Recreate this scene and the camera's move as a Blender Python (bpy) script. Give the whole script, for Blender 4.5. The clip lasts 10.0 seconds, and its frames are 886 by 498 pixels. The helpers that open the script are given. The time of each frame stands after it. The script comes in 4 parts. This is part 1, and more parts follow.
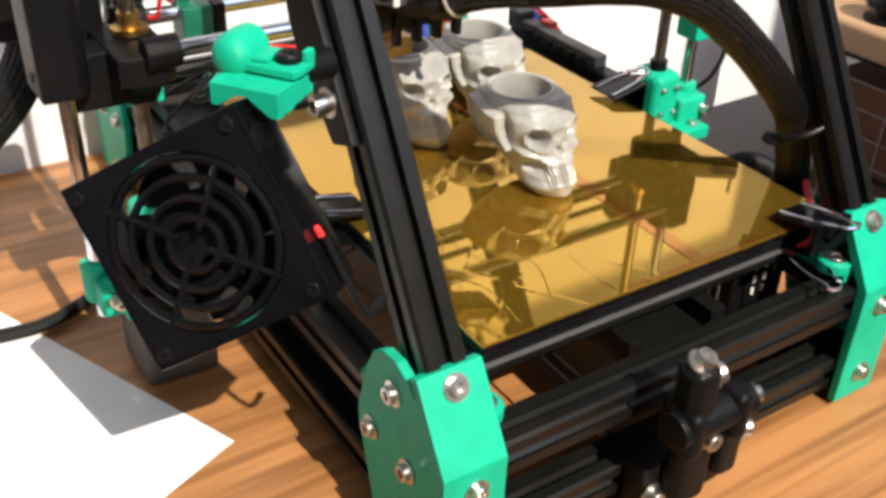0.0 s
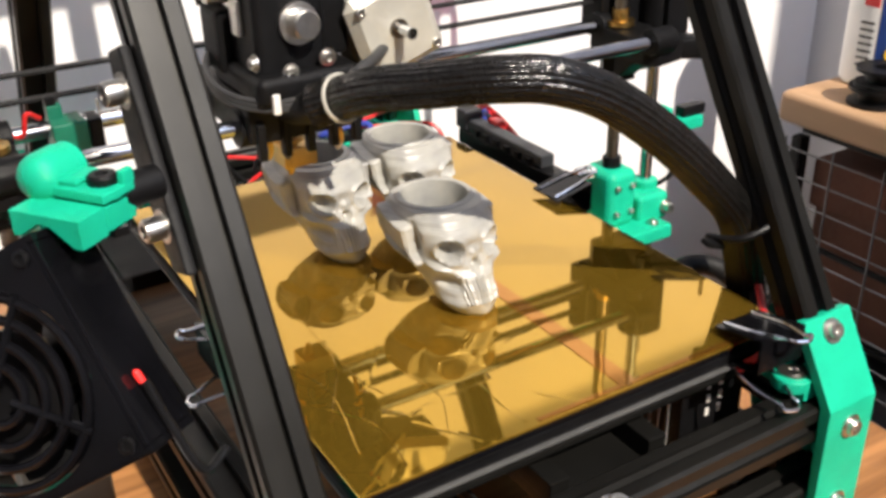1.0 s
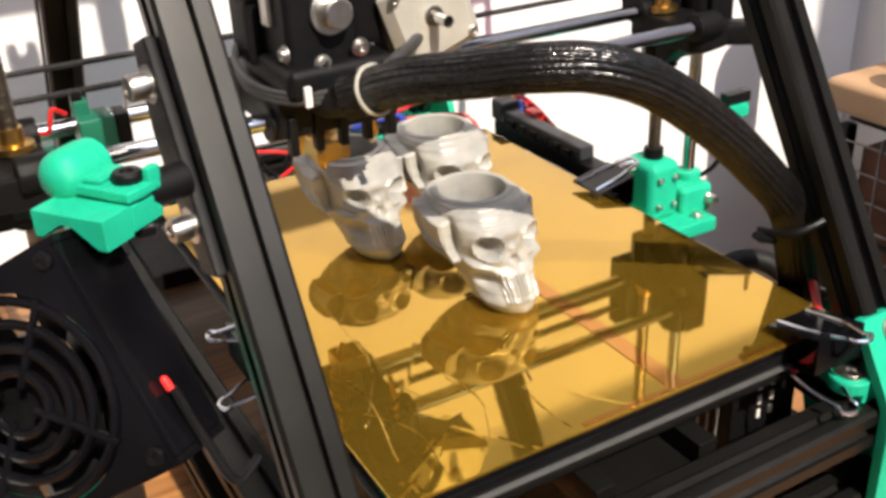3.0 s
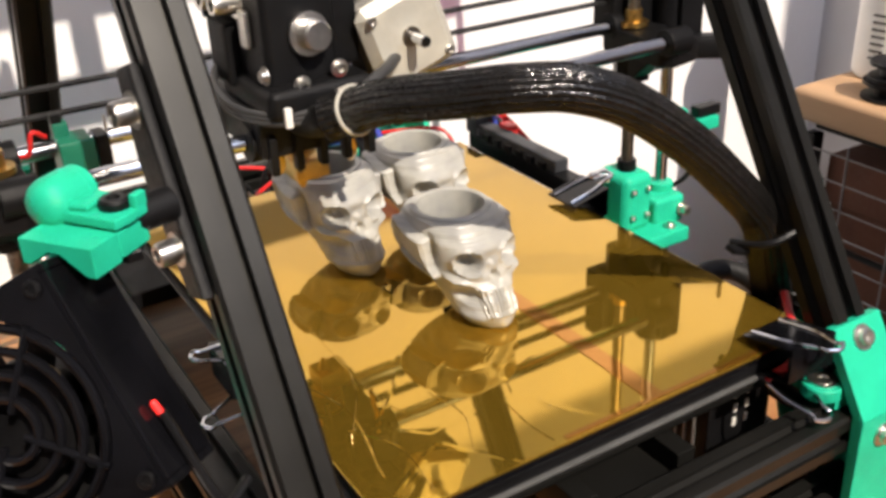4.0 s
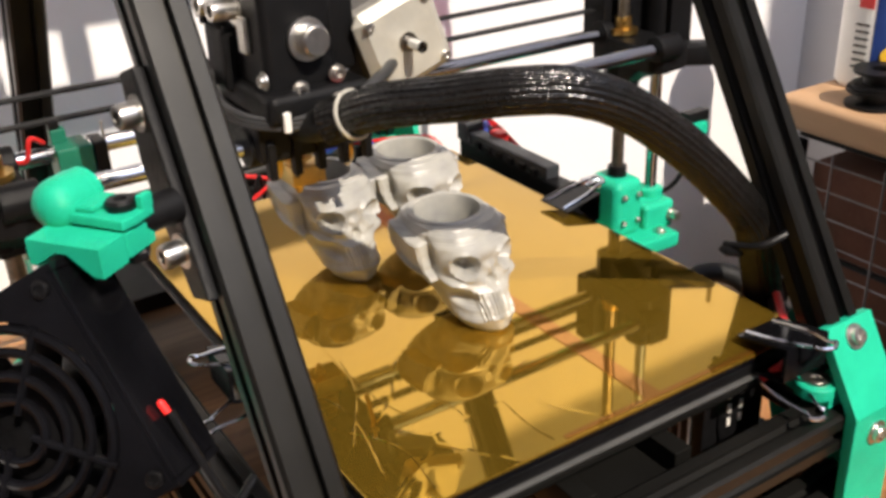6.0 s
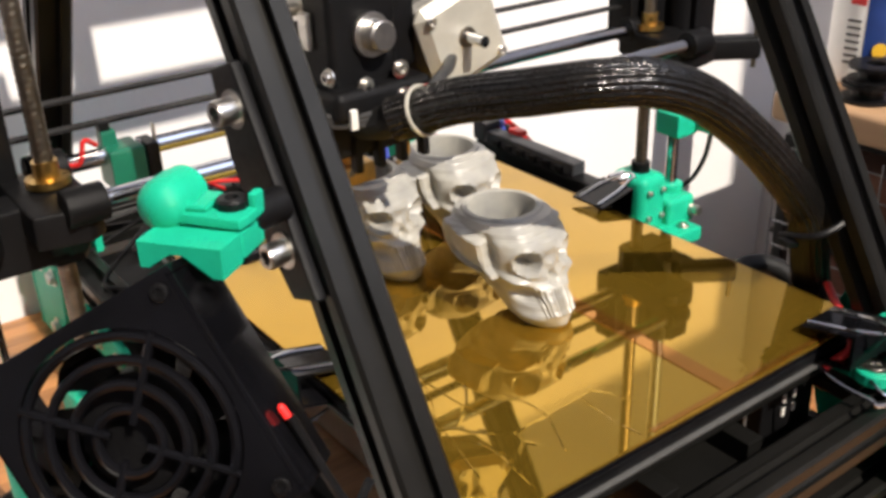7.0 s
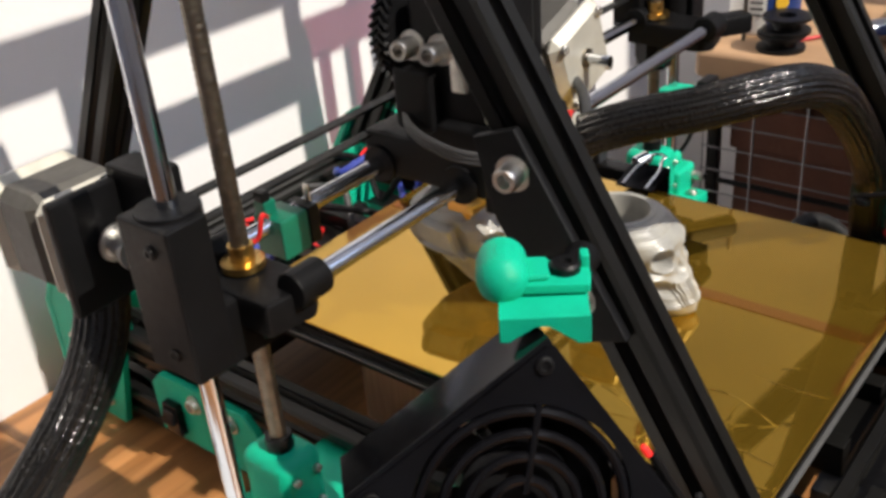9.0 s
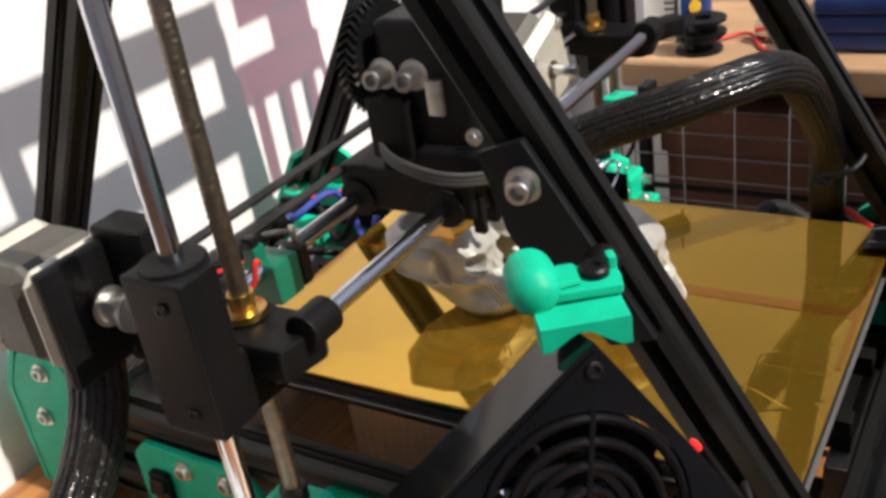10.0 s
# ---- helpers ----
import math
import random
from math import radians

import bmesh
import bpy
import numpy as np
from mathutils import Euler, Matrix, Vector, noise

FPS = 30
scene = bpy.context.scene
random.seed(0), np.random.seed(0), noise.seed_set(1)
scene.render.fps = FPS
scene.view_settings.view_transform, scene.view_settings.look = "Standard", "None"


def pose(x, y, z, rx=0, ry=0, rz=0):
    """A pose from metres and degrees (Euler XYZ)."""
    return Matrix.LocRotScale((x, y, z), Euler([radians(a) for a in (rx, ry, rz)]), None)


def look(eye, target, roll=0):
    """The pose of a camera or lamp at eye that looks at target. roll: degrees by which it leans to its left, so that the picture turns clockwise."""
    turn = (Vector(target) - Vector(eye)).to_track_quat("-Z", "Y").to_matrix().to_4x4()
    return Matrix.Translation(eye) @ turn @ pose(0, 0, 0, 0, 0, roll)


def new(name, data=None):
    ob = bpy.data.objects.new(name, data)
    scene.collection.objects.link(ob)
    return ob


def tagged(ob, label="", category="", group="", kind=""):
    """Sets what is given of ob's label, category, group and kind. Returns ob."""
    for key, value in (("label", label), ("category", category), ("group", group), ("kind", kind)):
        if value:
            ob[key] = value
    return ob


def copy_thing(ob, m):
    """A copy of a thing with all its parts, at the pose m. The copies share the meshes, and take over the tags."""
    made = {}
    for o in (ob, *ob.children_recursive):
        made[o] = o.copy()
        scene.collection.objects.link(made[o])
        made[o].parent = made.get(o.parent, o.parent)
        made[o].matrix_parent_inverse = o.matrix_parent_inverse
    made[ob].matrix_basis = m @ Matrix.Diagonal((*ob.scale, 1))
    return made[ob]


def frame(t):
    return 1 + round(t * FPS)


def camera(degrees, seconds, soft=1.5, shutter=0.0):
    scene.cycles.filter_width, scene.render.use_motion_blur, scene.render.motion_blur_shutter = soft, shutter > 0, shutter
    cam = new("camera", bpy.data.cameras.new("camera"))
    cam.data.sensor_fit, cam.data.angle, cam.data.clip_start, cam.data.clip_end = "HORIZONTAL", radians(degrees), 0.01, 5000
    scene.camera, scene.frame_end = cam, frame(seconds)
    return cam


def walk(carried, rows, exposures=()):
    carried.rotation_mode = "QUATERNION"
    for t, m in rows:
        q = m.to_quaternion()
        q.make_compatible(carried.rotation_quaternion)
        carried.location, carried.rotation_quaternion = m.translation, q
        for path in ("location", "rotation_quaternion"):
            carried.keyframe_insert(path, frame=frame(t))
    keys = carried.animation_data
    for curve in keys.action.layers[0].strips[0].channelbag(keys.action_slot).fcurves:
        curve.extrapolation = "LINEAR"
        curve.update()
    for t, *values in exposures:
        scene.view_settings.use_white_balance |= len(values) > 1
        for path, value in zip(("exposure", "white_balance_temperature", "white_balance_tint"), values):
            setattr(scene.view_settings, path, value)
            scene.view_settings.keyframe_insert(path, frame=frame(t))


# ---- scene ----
# camera and its way
cam = camera(47.94, 10.0, soft=3.4)
PATH = [
    (0, (-0.306, -0.462, 0.366), (0.632, 0.943, -0.703), 2.0),
    (0.5, (-0.24, -0.444, 0.341), (0.626, 1.06, -0.652), -0.7),
    (1, (-0.223, -0.454, 0.351), (0.694, 1.076, -0.552), -1.3),
    (1.5, (-0.213, -0.447, 0.346), (0.678, 1.082, -0.585), -1.6),
    (2, (-0.21, -0.441, 0.344), (0.631, 1.106, -0.604), -1.8),
    (2.5, (-0.213, -0.438, 0.343), (0.627, 1.124, -0.58), -2.4),
    (4, (-0.222, -0.439, 0.352), (0.69, 1.093, -0.555), -2.6),
    (4.5, (-0.223, -0.441, 0.353), (0.704, 1.086, -0.546), -2.6),
    (5, (-0.226, -0.443, 0.354), (0.711, 1.079, -0.544), -2.5),
    (6.5, (-0.241, -0.431, 0.347), (0.735, 1.081, -0.525), -2.1),
    (7, (-0.275, -0.404, 0.346), (0.779, 1.051, -0.533), -2.0),
    (7.5, (-0.303, -0.386, 0.35), (0.825, 0.996, -0.554), -3.4),
    (8, (-0.341, -0.353, 0.374), (0.833, 0.94, -0.599), -5.0),
    (8.5, (-0.381, -0.331, 0.393), (0.84, 0.902, -0.602), -6.5),
    (9, (-0.394, -0.29, 0.389), (0.934, 0.848, -0.582), -5.1),
    (9.5, (-0.409, -0.262, 0.383), (1.003, 0.776, -0.581), -7.2),
    (10, (-0.412, -0.259, 0.385), (1.047, 0.751, -0.538), -9.2),
]
walk(cam, [(t, look(eye, aim, roll)) for t, eye, aim, roll in PATH], exposures=((0.0, 0.30, 6650, 12), (2.7, 0.42, 6900, 13), (4.0, 0.31, 6950, 14), (4.8, 0.20, 6950, 14), (7.0, 0.22, 6800, 13), (8.3, 0.06, 6650, 11), (9.2, 0.04, 6600, 11), (10.0, 0.20, 6600, 11)))

# ---- light ----
SUN = Vector((-0.03, 0.86, -0.945)).normalized()      # the way the sunlight travels
sky = bpy.data.worlds.new("sky")
sky.use_nodes = True
scene.world = sky
tex = sky.node_tree.nodes.new("ShaderNodeTexSky")
tex.sky_type, tex.sun_disc = "NISHITA", False
tex.sun_elevation = math.asin(-SUN.z)
tex.sun_rotation = math.atan2(-SUN.x, -SUN.y)
sky.node_tree.links.new(tex.outputs[0], sky.node_tree.nodes["Background"].inputs[0])
sky.node_tree.nodes["Background"].inputs[1].default_value = 0.09
sun = new("sun", bpy.data.lights.new("sun", "SUN"))
sun.data.energy, sun.data.angle, sun.data.color = 5.0, radians(0.6), (1.0, 0.93, 0.82)
sun.matrix_world = look((0, 0, 0), SUN)
win = new("window_light", bpy.data.lights.new("window_light", "AREA"))
win.data.shape, win.data.size, win.data.size_y, win.data.energy, win.data.color = "RECTANGLE", 0.84, 1.2, 5.0, (0.58, 0.72, 1.0)
win.matrix_world = look((0.26, -0.84, 1.25), (0.0, 0.2, 0.6))
# a warm overhead fill light, added; no lamp is seen there
top_fill = new("overhead_fill", bpy.data.lights.new("overhead_fill", "AREA"))
top_fill.data.shape, top_fill.data.size, top_fill.data.energy, top_fill.data.color = "DISK", 0.16, 2.2, (1.0, 0.83, 0.62)
top_fill.matrix_world = look((0.25, -0.35, 1.93), (0.25, -0.35, 0))

# ---- materials ----
def material(name, colour, rough=0.5, metal=0.0, spread=0.12, scale=40.0, bump=0.0, bump_scale=300.0, coat=0.0, fine=None, transmission=0.0, aniso=None, spec=0.5):
    """A surface with two scales of variation in colour and gloss, and fine relief."""
    m = bpy.data.materials.new(name)
    m.use_nodes = True
    n, l = m.node_tree.nodes, m.node_tree.links
    b = n["Principled BSDF"]
    b.inputs["Roughness"].default_value, b.inputs["Metallic"].default_value = rough, metal
    b.inputs["Coat Weight"].default_value, b.inputs["Coat Roughness"].default_value = coat, 0.08
    b.inputs["Transmission Weight"].default_value = transmission
    b.inputs["Specular IOR Level"].default_value = spec
    at = n.new("ShaderNodeTexCoord")
    stretch = n.new("ShaderNodeMapping")
    stretch.inputs["Scale"].default_value = aniso or (1, 1, 1)
    l.new(at.outputs["Object"], stretch.inputs["Vector"])
    big, small = n.new("ShaderNodeTexNoise"), n.new("ShaderNodeTexNoise")
    big.inputs["Scale"].default_value, big.inputs["Detail"].default_value = scale, 5
    small.inputs["Scale"].default_value, small.inputs["Detail"].default_value = bump_scale, 3
    for k in (big, small):
        l.new(stretch.outputs[0], k.inputs["Vector"])
    ramp = n.new("ShaderNodeValToRGB")
    dark = tuple(max(0, c * (1 - spread)) for c in colour)
    light = fine or tuple(min(1, c * (1 + spread)) for c in colour)
    ramp.color_ramp.elements[0].color, ramp.color_ramp.elements[0].position = (*dark, 1), 0.3
    ramp.color_ramp.elements[1].color, ramp.color_ramp.elements[1].position = (*light, 1), 0.7
    l.new(big.outputs["Fac"], ramp.inputs["Fac"])
    l.new(ramp.outputs["Color"], b.inputs["Base Color"])
    gloss = n.new("ShaderNodeMapRange")
    gloss.inputs["To Min"].default_value, gloss.inputs["To Max"].default_value = rough * 0.75, min(1, rough * 1.3)
    l.new(small.outputs["Fac"], gloss.inputs["Value"])
    l.new(gloss.outputs[0], b.inputs["Roughness"])
    if bump:
        relief = n.new("ShaderNodeBump")
        relief.inputs["Strength"].default_value, relief.inputs["Distance"].default_value = bump, 0.001
        l.new(small.outputs["Fac"], relief.inputs["Height"])
        l.new(relief.outputs[0], b.inputs["Normal"])
    return m


def layered(m, pitch=0.0003, strength=0.35, turn=(0, 0, 0)):
    """Adds the fine lines of printed layers to a surface."""
    n, l = m.node_tree.nodes, m.node_tree.links
    wave = n.new("ShaderNodeTexWave")
    wave.bands_direction, wave.inputs["Scale"].default_value = "Z", 0.314 / pitch / 2
    wave.inputs["Distortion"].default_value, wave.inputs["Detail"].default_value = 0.6, 1
    relief = n.new("ShaderNodeBump")
    relief.inputs["Strength"].default_value, relief.inputs["Distance"].default_value = strength, 0.0004
    at = n.new("ShaderNodeTexCoord")
    turned = n.new("ShaderNodeMapping")
    turned.inputs["Rotation"].default_value = [radians(a) for a in turn]
    l.new(at.outputs["Object"], turned.inputs["Vector"])
    l.new(turned.outputs[0], wave.inputs["Vector"])
    l.new(wave.outputs["Fac"], relief.inputs["Height"])
    l.new(relief.outputs[0], n["Principled BSDF"].inputs["Normal"])
    return m


GREEN = layered(material("green_plastic", (0.0, 0.44, 0.265), 0.45, spec=0.25, spread=0.1, scale=60), strength=0.25)
DARKGREEN = layered(material("dark_green_plastic", (0.0, 0.13, 0.075), 0.4, spread=0.1, scale=60), strength=0.2)
BLACK = material("black_plastic", (0.005, 0.005, 0.0055), 0.40, spec=0.22, spread=0.35, scale=50, bump=0.25, bump_scale=600)
GLOSSBLACK = material("glossy_black_plastic", (0.004, 0.004, 0.005), 0.14, spec=0.24, spread=0.3, scale=40)
PRINTBLACK = layered(material("printed_black_plastic", (0.0055, 0.0055, 0.006), 0.42, spec=0.14, spread=0.2, scale=60), strength=0.2)
ANODISED = material("black_anodised_aluminium", (0.018, 0.0175, 0.016), 0.33, metal=0.6, spec=0.35, spread=0.25, scale=25, bump=0.03, bump_scale=900)
RUBBER = material("black_rubber", (0.009, 0.009, 0.009), 0.55, spec=0.25, spread=0.3, bump=0.2)
CHROME = material("polished_steel_rod", (0.62, 0.64, 0.68), 0.12, metal=1.0, spread=0.05, scale=30, bump_scale=200)
ZINC = material("zinc_plated_steel", (0.62, 0.60, 0.56), 0.3, metal=1.0, spread=0.15, scale=200)
SCREW = material("dark_steel_thread", (0.22, 0.19, 0.15), 0.38, metal=1.0, spread=0.2, scale=200)
BRASS = material("brass", (0.62, 0.40, 0.13), 0.3, metal=1.0, spread=0.15, scale=150)
ALU = material("brushed_aluminium", (0.66, 0.65, 0.62), 0.36, metal=1.0, spread=0.1, scale=30, aniso=(1, 12, 1), bump=0.1, bump_scale=400)
GREYMETAL = material("grey_motor_steel", (0.085, 0.080, 0.070), 0.5, metal=0.4, spread=0.15, scale=60, bump=0.15)
PALE = material("pale_cast_metal", (0.52, 0.50, 0.43), 0.42, metal=0.35, spread=0.1, scale=80, bump=0.2)
GREYCAST = material("grey_cast_metal", (0.22, 0.22, 0.215), 0.45, metal=0.7, spread=0.12, scale=80, bump=0.2)
RED = material("red_wire", (0.6, 0.02, 0.02), 0.35, spread=0.1)
BLUEWIRE = material("blue_wire", (0.03, 0.05, 0.3), 0.35, spread=0.1)
GREYWIRE = material("grey_wire", (0.035, 0.035, 0.036), 0.45, spread=0.2)
WHITEPLASTIC = material("white_plastic", (0.75, 0.74, 0.70), 0.4, spread=0.06)
PAPER = material("white_paper", (0.80, 0.80, 0.80), 0.75, spread=0.03, scale=12, bump=0.08, bump_scale=500)
WALLPAINT = material("white_wall_paint", (0.78, 0.77, 0.78), 0.8, spread=0.03, scale=3, bump=0.25, bump_scale=160)
GREYPAINT = material("grey_wall_paint", (0.62, 0.61, 0.62), 0.8, spread=0.04, scale=3, bump=0.25, bump_scale=160)
SHELFWOOD = material("pale_shelf_board", (0.40, 0.245, 0.135), 0.5, spread=0.18, scale=9, bump=0.1, bump_scale=200, aniso=(4, 0.6, 4))
SLATE = material("slate_grey_plastic", (0.035, 0.037, 0.042), 0.45, spec=0.3, spread=0.2, scale=60)
CARD = material("brown_cardboard", (0.11, 0.038, 0.020), 0.8, spread=0.2, scale=20, bump=0.2)
WIRE = material("grey_shelf_wire", (0.25, 0.25, 0.26), 0.35, metal=0.9, spread=0.1)
DARKCLOTH = material("dark_bin_plastic", (0.025, 0.025, 0.034), 0.6, spread=0.3, scale=8)
NAVY = material("blue_folder_plastic", (0.015, 0.04, 0.16), 0.35, spread=0.25, scale=30)
YELLOW = material("yellow_plastic", (0.7, 0.42, 0.03), 0.4, spread=0.1)
FLOORWOOD = material("dark_floor_boards", (0.12, 0.08, 0.05), 0.5, spread=0.3, scale=5, aniso=(6, 0.6, 1))
LEDRED = bpy.data.materials.new("red_led_light")
LEDRED.use_nodes = True
LEDRED.node_tree.nodes["Principled BSDF"].inputs["Base Color"].default_value = (0.8, 0.02, 0.02, 1)
LEDRED.node_tree.nodes["Principled BSDF"].inputs["Emission Color"].default_value = (1, 0.04, 0.03, 1)
LEDRED.node_tree.nodes["Principled BSDF"].inputs["Emission Strength"].default_value = 0.5
LEDGREEN = LEDRED.copy()
LEDGREEN.name = "green_led_light"
LEDGREEN.node_tree.nodes["Principled BSDF"].inputs["Base Color"].default_value = (0.05, 0.7, 0.05, 1)
LEDGREEN.node_tree.nodes["Principled BSDF"].inputs["Emission Color"].default_value = (0.1, 1, 0.08, 1)
LEDGREEN.node_tree.nodes["Principled BSDF"].inputs["Emission Strength"].default_value = 2.5


def film_material(name, colour):
    """Amber polyimide film over mirror-like glass: gold reflections, faint scratches and streaks."""
    m = material(name, colour, 0.035, metal=0.86, spread=0.08, scale=14, bump_scale=60, coat=0.2)
    m.node_tree.nodes["Principled BSDF"].inputs["Coat Roughness"].default_value = 0.03
    n, l = m.node_tree.nodes, m.node_tree.links
    b = n["Principled BSDF"]
    at = n.new("ShaderNodeTexCoord")
    stretch = n.new("ShaderNodeMapping")
    stretch.inputs["Scale"].default_value, stretch.inputs["Rotation"].default_value = (70, 3, 1), (0, 0, 0.9)
    l.new(at.outputs["Object"], stretch.inputs["Vector"])
    streak = n.new("ShaderNodeTexNoise")
    streak.inputs["Scale"].default_value, streak.inputs["Detail"].default_value = 4, 2
    l.new(stretch.outputs[0], streak.inputs["Vector"])
    ripple = n.new("ShaderNodeTexNoise")
    ripple.inputs["Scale"].default_value = 30
    l.new(at.outputs["Object"], ripple.inputs["Vector"])
    add = n.new("ShaderNodeMath")
    add.operation = "MULTIPLY_ADD"
    add.inputs[1].default_value = 0.02
    l.new(streak.outputs["Fac"], add.inputs[0])
    add.inputs[2].default_value = 0.0
    bent = n.new("ShaderNodeVectorMath")
    bent.operation = "MULTIPLY_ADD"
    bent.inputs[1].default_value = (0.012, 0.012, 0.0)
    l.new(ripple.outputs["Color"], bent.inputs[0])
    l.new(at.outputs["Object"], bent.inputs[2])
    crease = n.new("ShaderNodeTexVoronoi")
    crease.feature, crease.inputs["Scale"].default_value = "DISTANCE_TO_EDGE", 16
    l.new(bent.outputs[0], crease.inputs["Vector"])
    thin = n.new("ShaderNodeMapRange")
    thin.inputs["From Max"].default_value, thin.inputs["To Min"].default_value, thin.inputs["To Max"].default_value = 0.02, 0.24, 0.0
    l.new(crease.outputs["Distance"], thin.inputs["Value"])
    # the creases gather towards one front corner
    corner = n.new("ShaderNodeSeparateXYZ")
    l.new(at.outputs["Object"], corner.inputs[0])
    near = n.new("ShaderNodeMath")
    l.new(corner.outputs[0], near.inputs[0])
    l.new(corner.outputs[1], near.inputs[1])
    fade = n.new("ShaderNodeMapRange")
    fade.inputs["From Min"].default_value, fade.inputs["From Max"].default_value = -0.21, -0.04
    fade.inputs["To Min"].default_value, fade.inputs["To Max"].default_value = 1.0, 0.03
    l.new(near.outputs[0], fade.inputs["Value"])
    worn = n.new("ShaderNodeMath")
    worn.operation = "MULTIPLY"
    l.new(thin.outputs[0], worn.inputs[0])
    l.new(fade.outputs[0], worn.inputs[1])
    both = n.new("ShaderNodeMath")
    l.new(worn.outputs[0], both.inputs[0])
    l.new(add.outputs[0], both.inputs[1])
    relief = n.new("ShaderNodeBump")
    relief.inputs["Strength"].default_value, relief.inputs["Distance"].default_value = 0.14, 0.001
    l.new(both.outputs[0], relief.inputs["Height"])
    l.new(relief.outputs[0], b.inputs["Normal"])
    return m


def wood_material():
    """Varnished oak boards with grain along x."""
    m = material("varnished_oak", (0.42, 0.20, 0.075), 0.33, spread=0.25, scale=7, bump=0.1, bump_scale=90, aniso=(0.7, 6, 6))
    n, l = m.node_tree.nodes, m.node_tree.links
    at = n.new("ShaderNodeTexCoord")
    stretch = n.new("ShaderNodeMapping")
    stretch.inputs["Scale"].default_value = (2.2, 40, 40)
    l.new(at.outputs["Object"], stretch.inputs["Vector"])
    grain = n.new("ShaderNodeTexNoise")
    grain.inputs["Scale"].default_value, grain.inputs["Detail"].default_value, grain.inputs["Distortion"].default_value = 2.5, 6, 0.6
    l.new(stretch.outputs[0], grain.inputs["Vector"])
    mix = n.new("ShaderNodeMixRGB")
    mix.blend_type = "MULTIPLY"
    ramp = n.new("ShaderNodeValToRGB")
    ramp.color_ramp.elements[0].color, ramp.color_ramp.elements[0].position = (0.5, 0.42, 0.34, 1), 0.35
    ramp.color_ramp.elements[1].color, ramp.color_ramp.elements[1].position = (1.05, 1.0, 0.95, 1), 0.6
    l.new(grain.outputs["Fac"], ramp.inputs["Fac"])
    b = n["Principled BSDF"]
    old = b.inputs["Base Color"].links[0].from_socket
    mix.inputs[0].default_value = 0.8
    l.new(old, mix.inputs[1])
    l.new(ramp.outputs[0], mix.inputs[2])
    l.new(mix.outputs[0], b.inputs["Base Color"])
    return m


FILM = film_material("amber_film", (0.53, 0.315, 0.036))
REDFILM = film_material("reddish_film", (0.48, 0.205, 0.031))
OAK = wood_material()
SILVER = layered(material("silver_printed_plastic", (0.355, 0.355, 0.34), 0.36, metal=0.10, spread=0.20, scale=70, fine=(0.45, 0.44, 0.395)), 0.0006, 0.3)


def sleeve_material():
    """Black braided sleeve: a fine woven relief with small glints."""
    m = material("braided_sleeve", (0.007, 0.0065, 0.006), 0.17, spec=0.42, spread=0.4, scale=120)
    n, l = m.node_tree.nodes, m.node_tree.links
    at = n.new("ShaderNodeTexCoord")
    weave = n.new("ShaderNodeTexVoronoi")
    weave.inputs["Scale"].default_value = 700
    l.new(at.outputs["Object"], weave.inputs["Vector"])
    relief = n.new("ShaderNodeBump")
    relief.inputs["Strength"].default_value, relief.inputs["Distance"].default_value = 0.42, 0.0008
    l.new(weave.outputs["Distance"], relief.inputs["Height"])
    l.new(relief.outputs[0], n["Principled BSDF"].inputs["Normal"])
    return m


SLEEVE = sleeve_material()

# ---- building ----
def thing(name, label, category, group="", kind="", at=(0, 0, 0)):
    ob = new(name)
    ob.location = at
    ob.empty_display_size = 0.01
    return tagged(ob, label, category, group, kind)


def finish(ob, mat, smooth):
    ob.data.materials.append(mat)
    if smooth:
        for f in ob.data.polygons:
            f.use_smooth = True
        ob.data.set_sharp_from_angle(angle=radians(35))
        flat = ob.modifiers.new("flat_faces", "WEIGHTED_NORMAL")
        flat.keep_sharp = True


def part(name, bm, mat, parent, label="", smooth=True):
    """Links a bmesh as one mesh under a thing or a part. The mesh is in world places; the parent stands unturned."""
    me = bpy.data.meshes.new(name)
    bmesh.ops.recalc_face_normals(bm, faces=bm.faces)
    bm.to_mesh(me)
    bm.free()
    ob = new(name, me)
    finish(ob, mat, smooth)
    if parent is not None:
        ob.parent = parent
        top = Vector((0, 0, 0))
        up = parent
        while up is not None:
            top += up.location
            up = up.parent
        me.transform(Matrix.Translation(-top))
    return tagged(ob, label) if label else ob


def whole(name, bm, mat, label, category, group="", kind="", smooth=True):
    return tagged(part(name, bm, mat, None, "", smooth), label, category, group, kind)


def box(c, s, bevel=0.0008, m=None, bm=None, segs=2):
    """A box at c of size s, with rounded edges; m turns it about c."""
    own = bmesh.new()
    bmesh.ops.create_cube(own, size=1.0)
    bmesh.ops.scale(own, vec=s, verts=own.verts)
    if bevel:
        bmesh.ops.bevel(own, geom=own.edges[:], offset=min(bevel, min(s) * 0.45), segments=segs, affect="EDGES", profile=0.5)
    bmesh.ops.transform(own, matrix=Matrix.Translation(c) @ (m or Matrix.Identity(4)), verts=own.verts)
    return join(bm, own)


def join(bm, own):
    if bm is None:
        return own
    me = bpy.data.meshes.new("joined")
    own.to_mesh(me)
    own.free()
    bm.from_mesh(me)
    bpy.data.meshes.remove(me)
    return bm


def frame_of(a, b, up=(0, 0, 1)):
    """The turn whose z goes from a to b."""
    z = (Vector(b) - Vector(a)).normalized()
    x = Vector(up).cross(z)
    if x.length < 1e-4:
        x = Vector((1, 0, 0)).cross(z)
        if x.length < 1e-4:
            x = Vector((0, 1, 0))
    x.normalize()
    y = z.cross(x)
    return Matrix((x, y, z)).transposed().to_4x4()


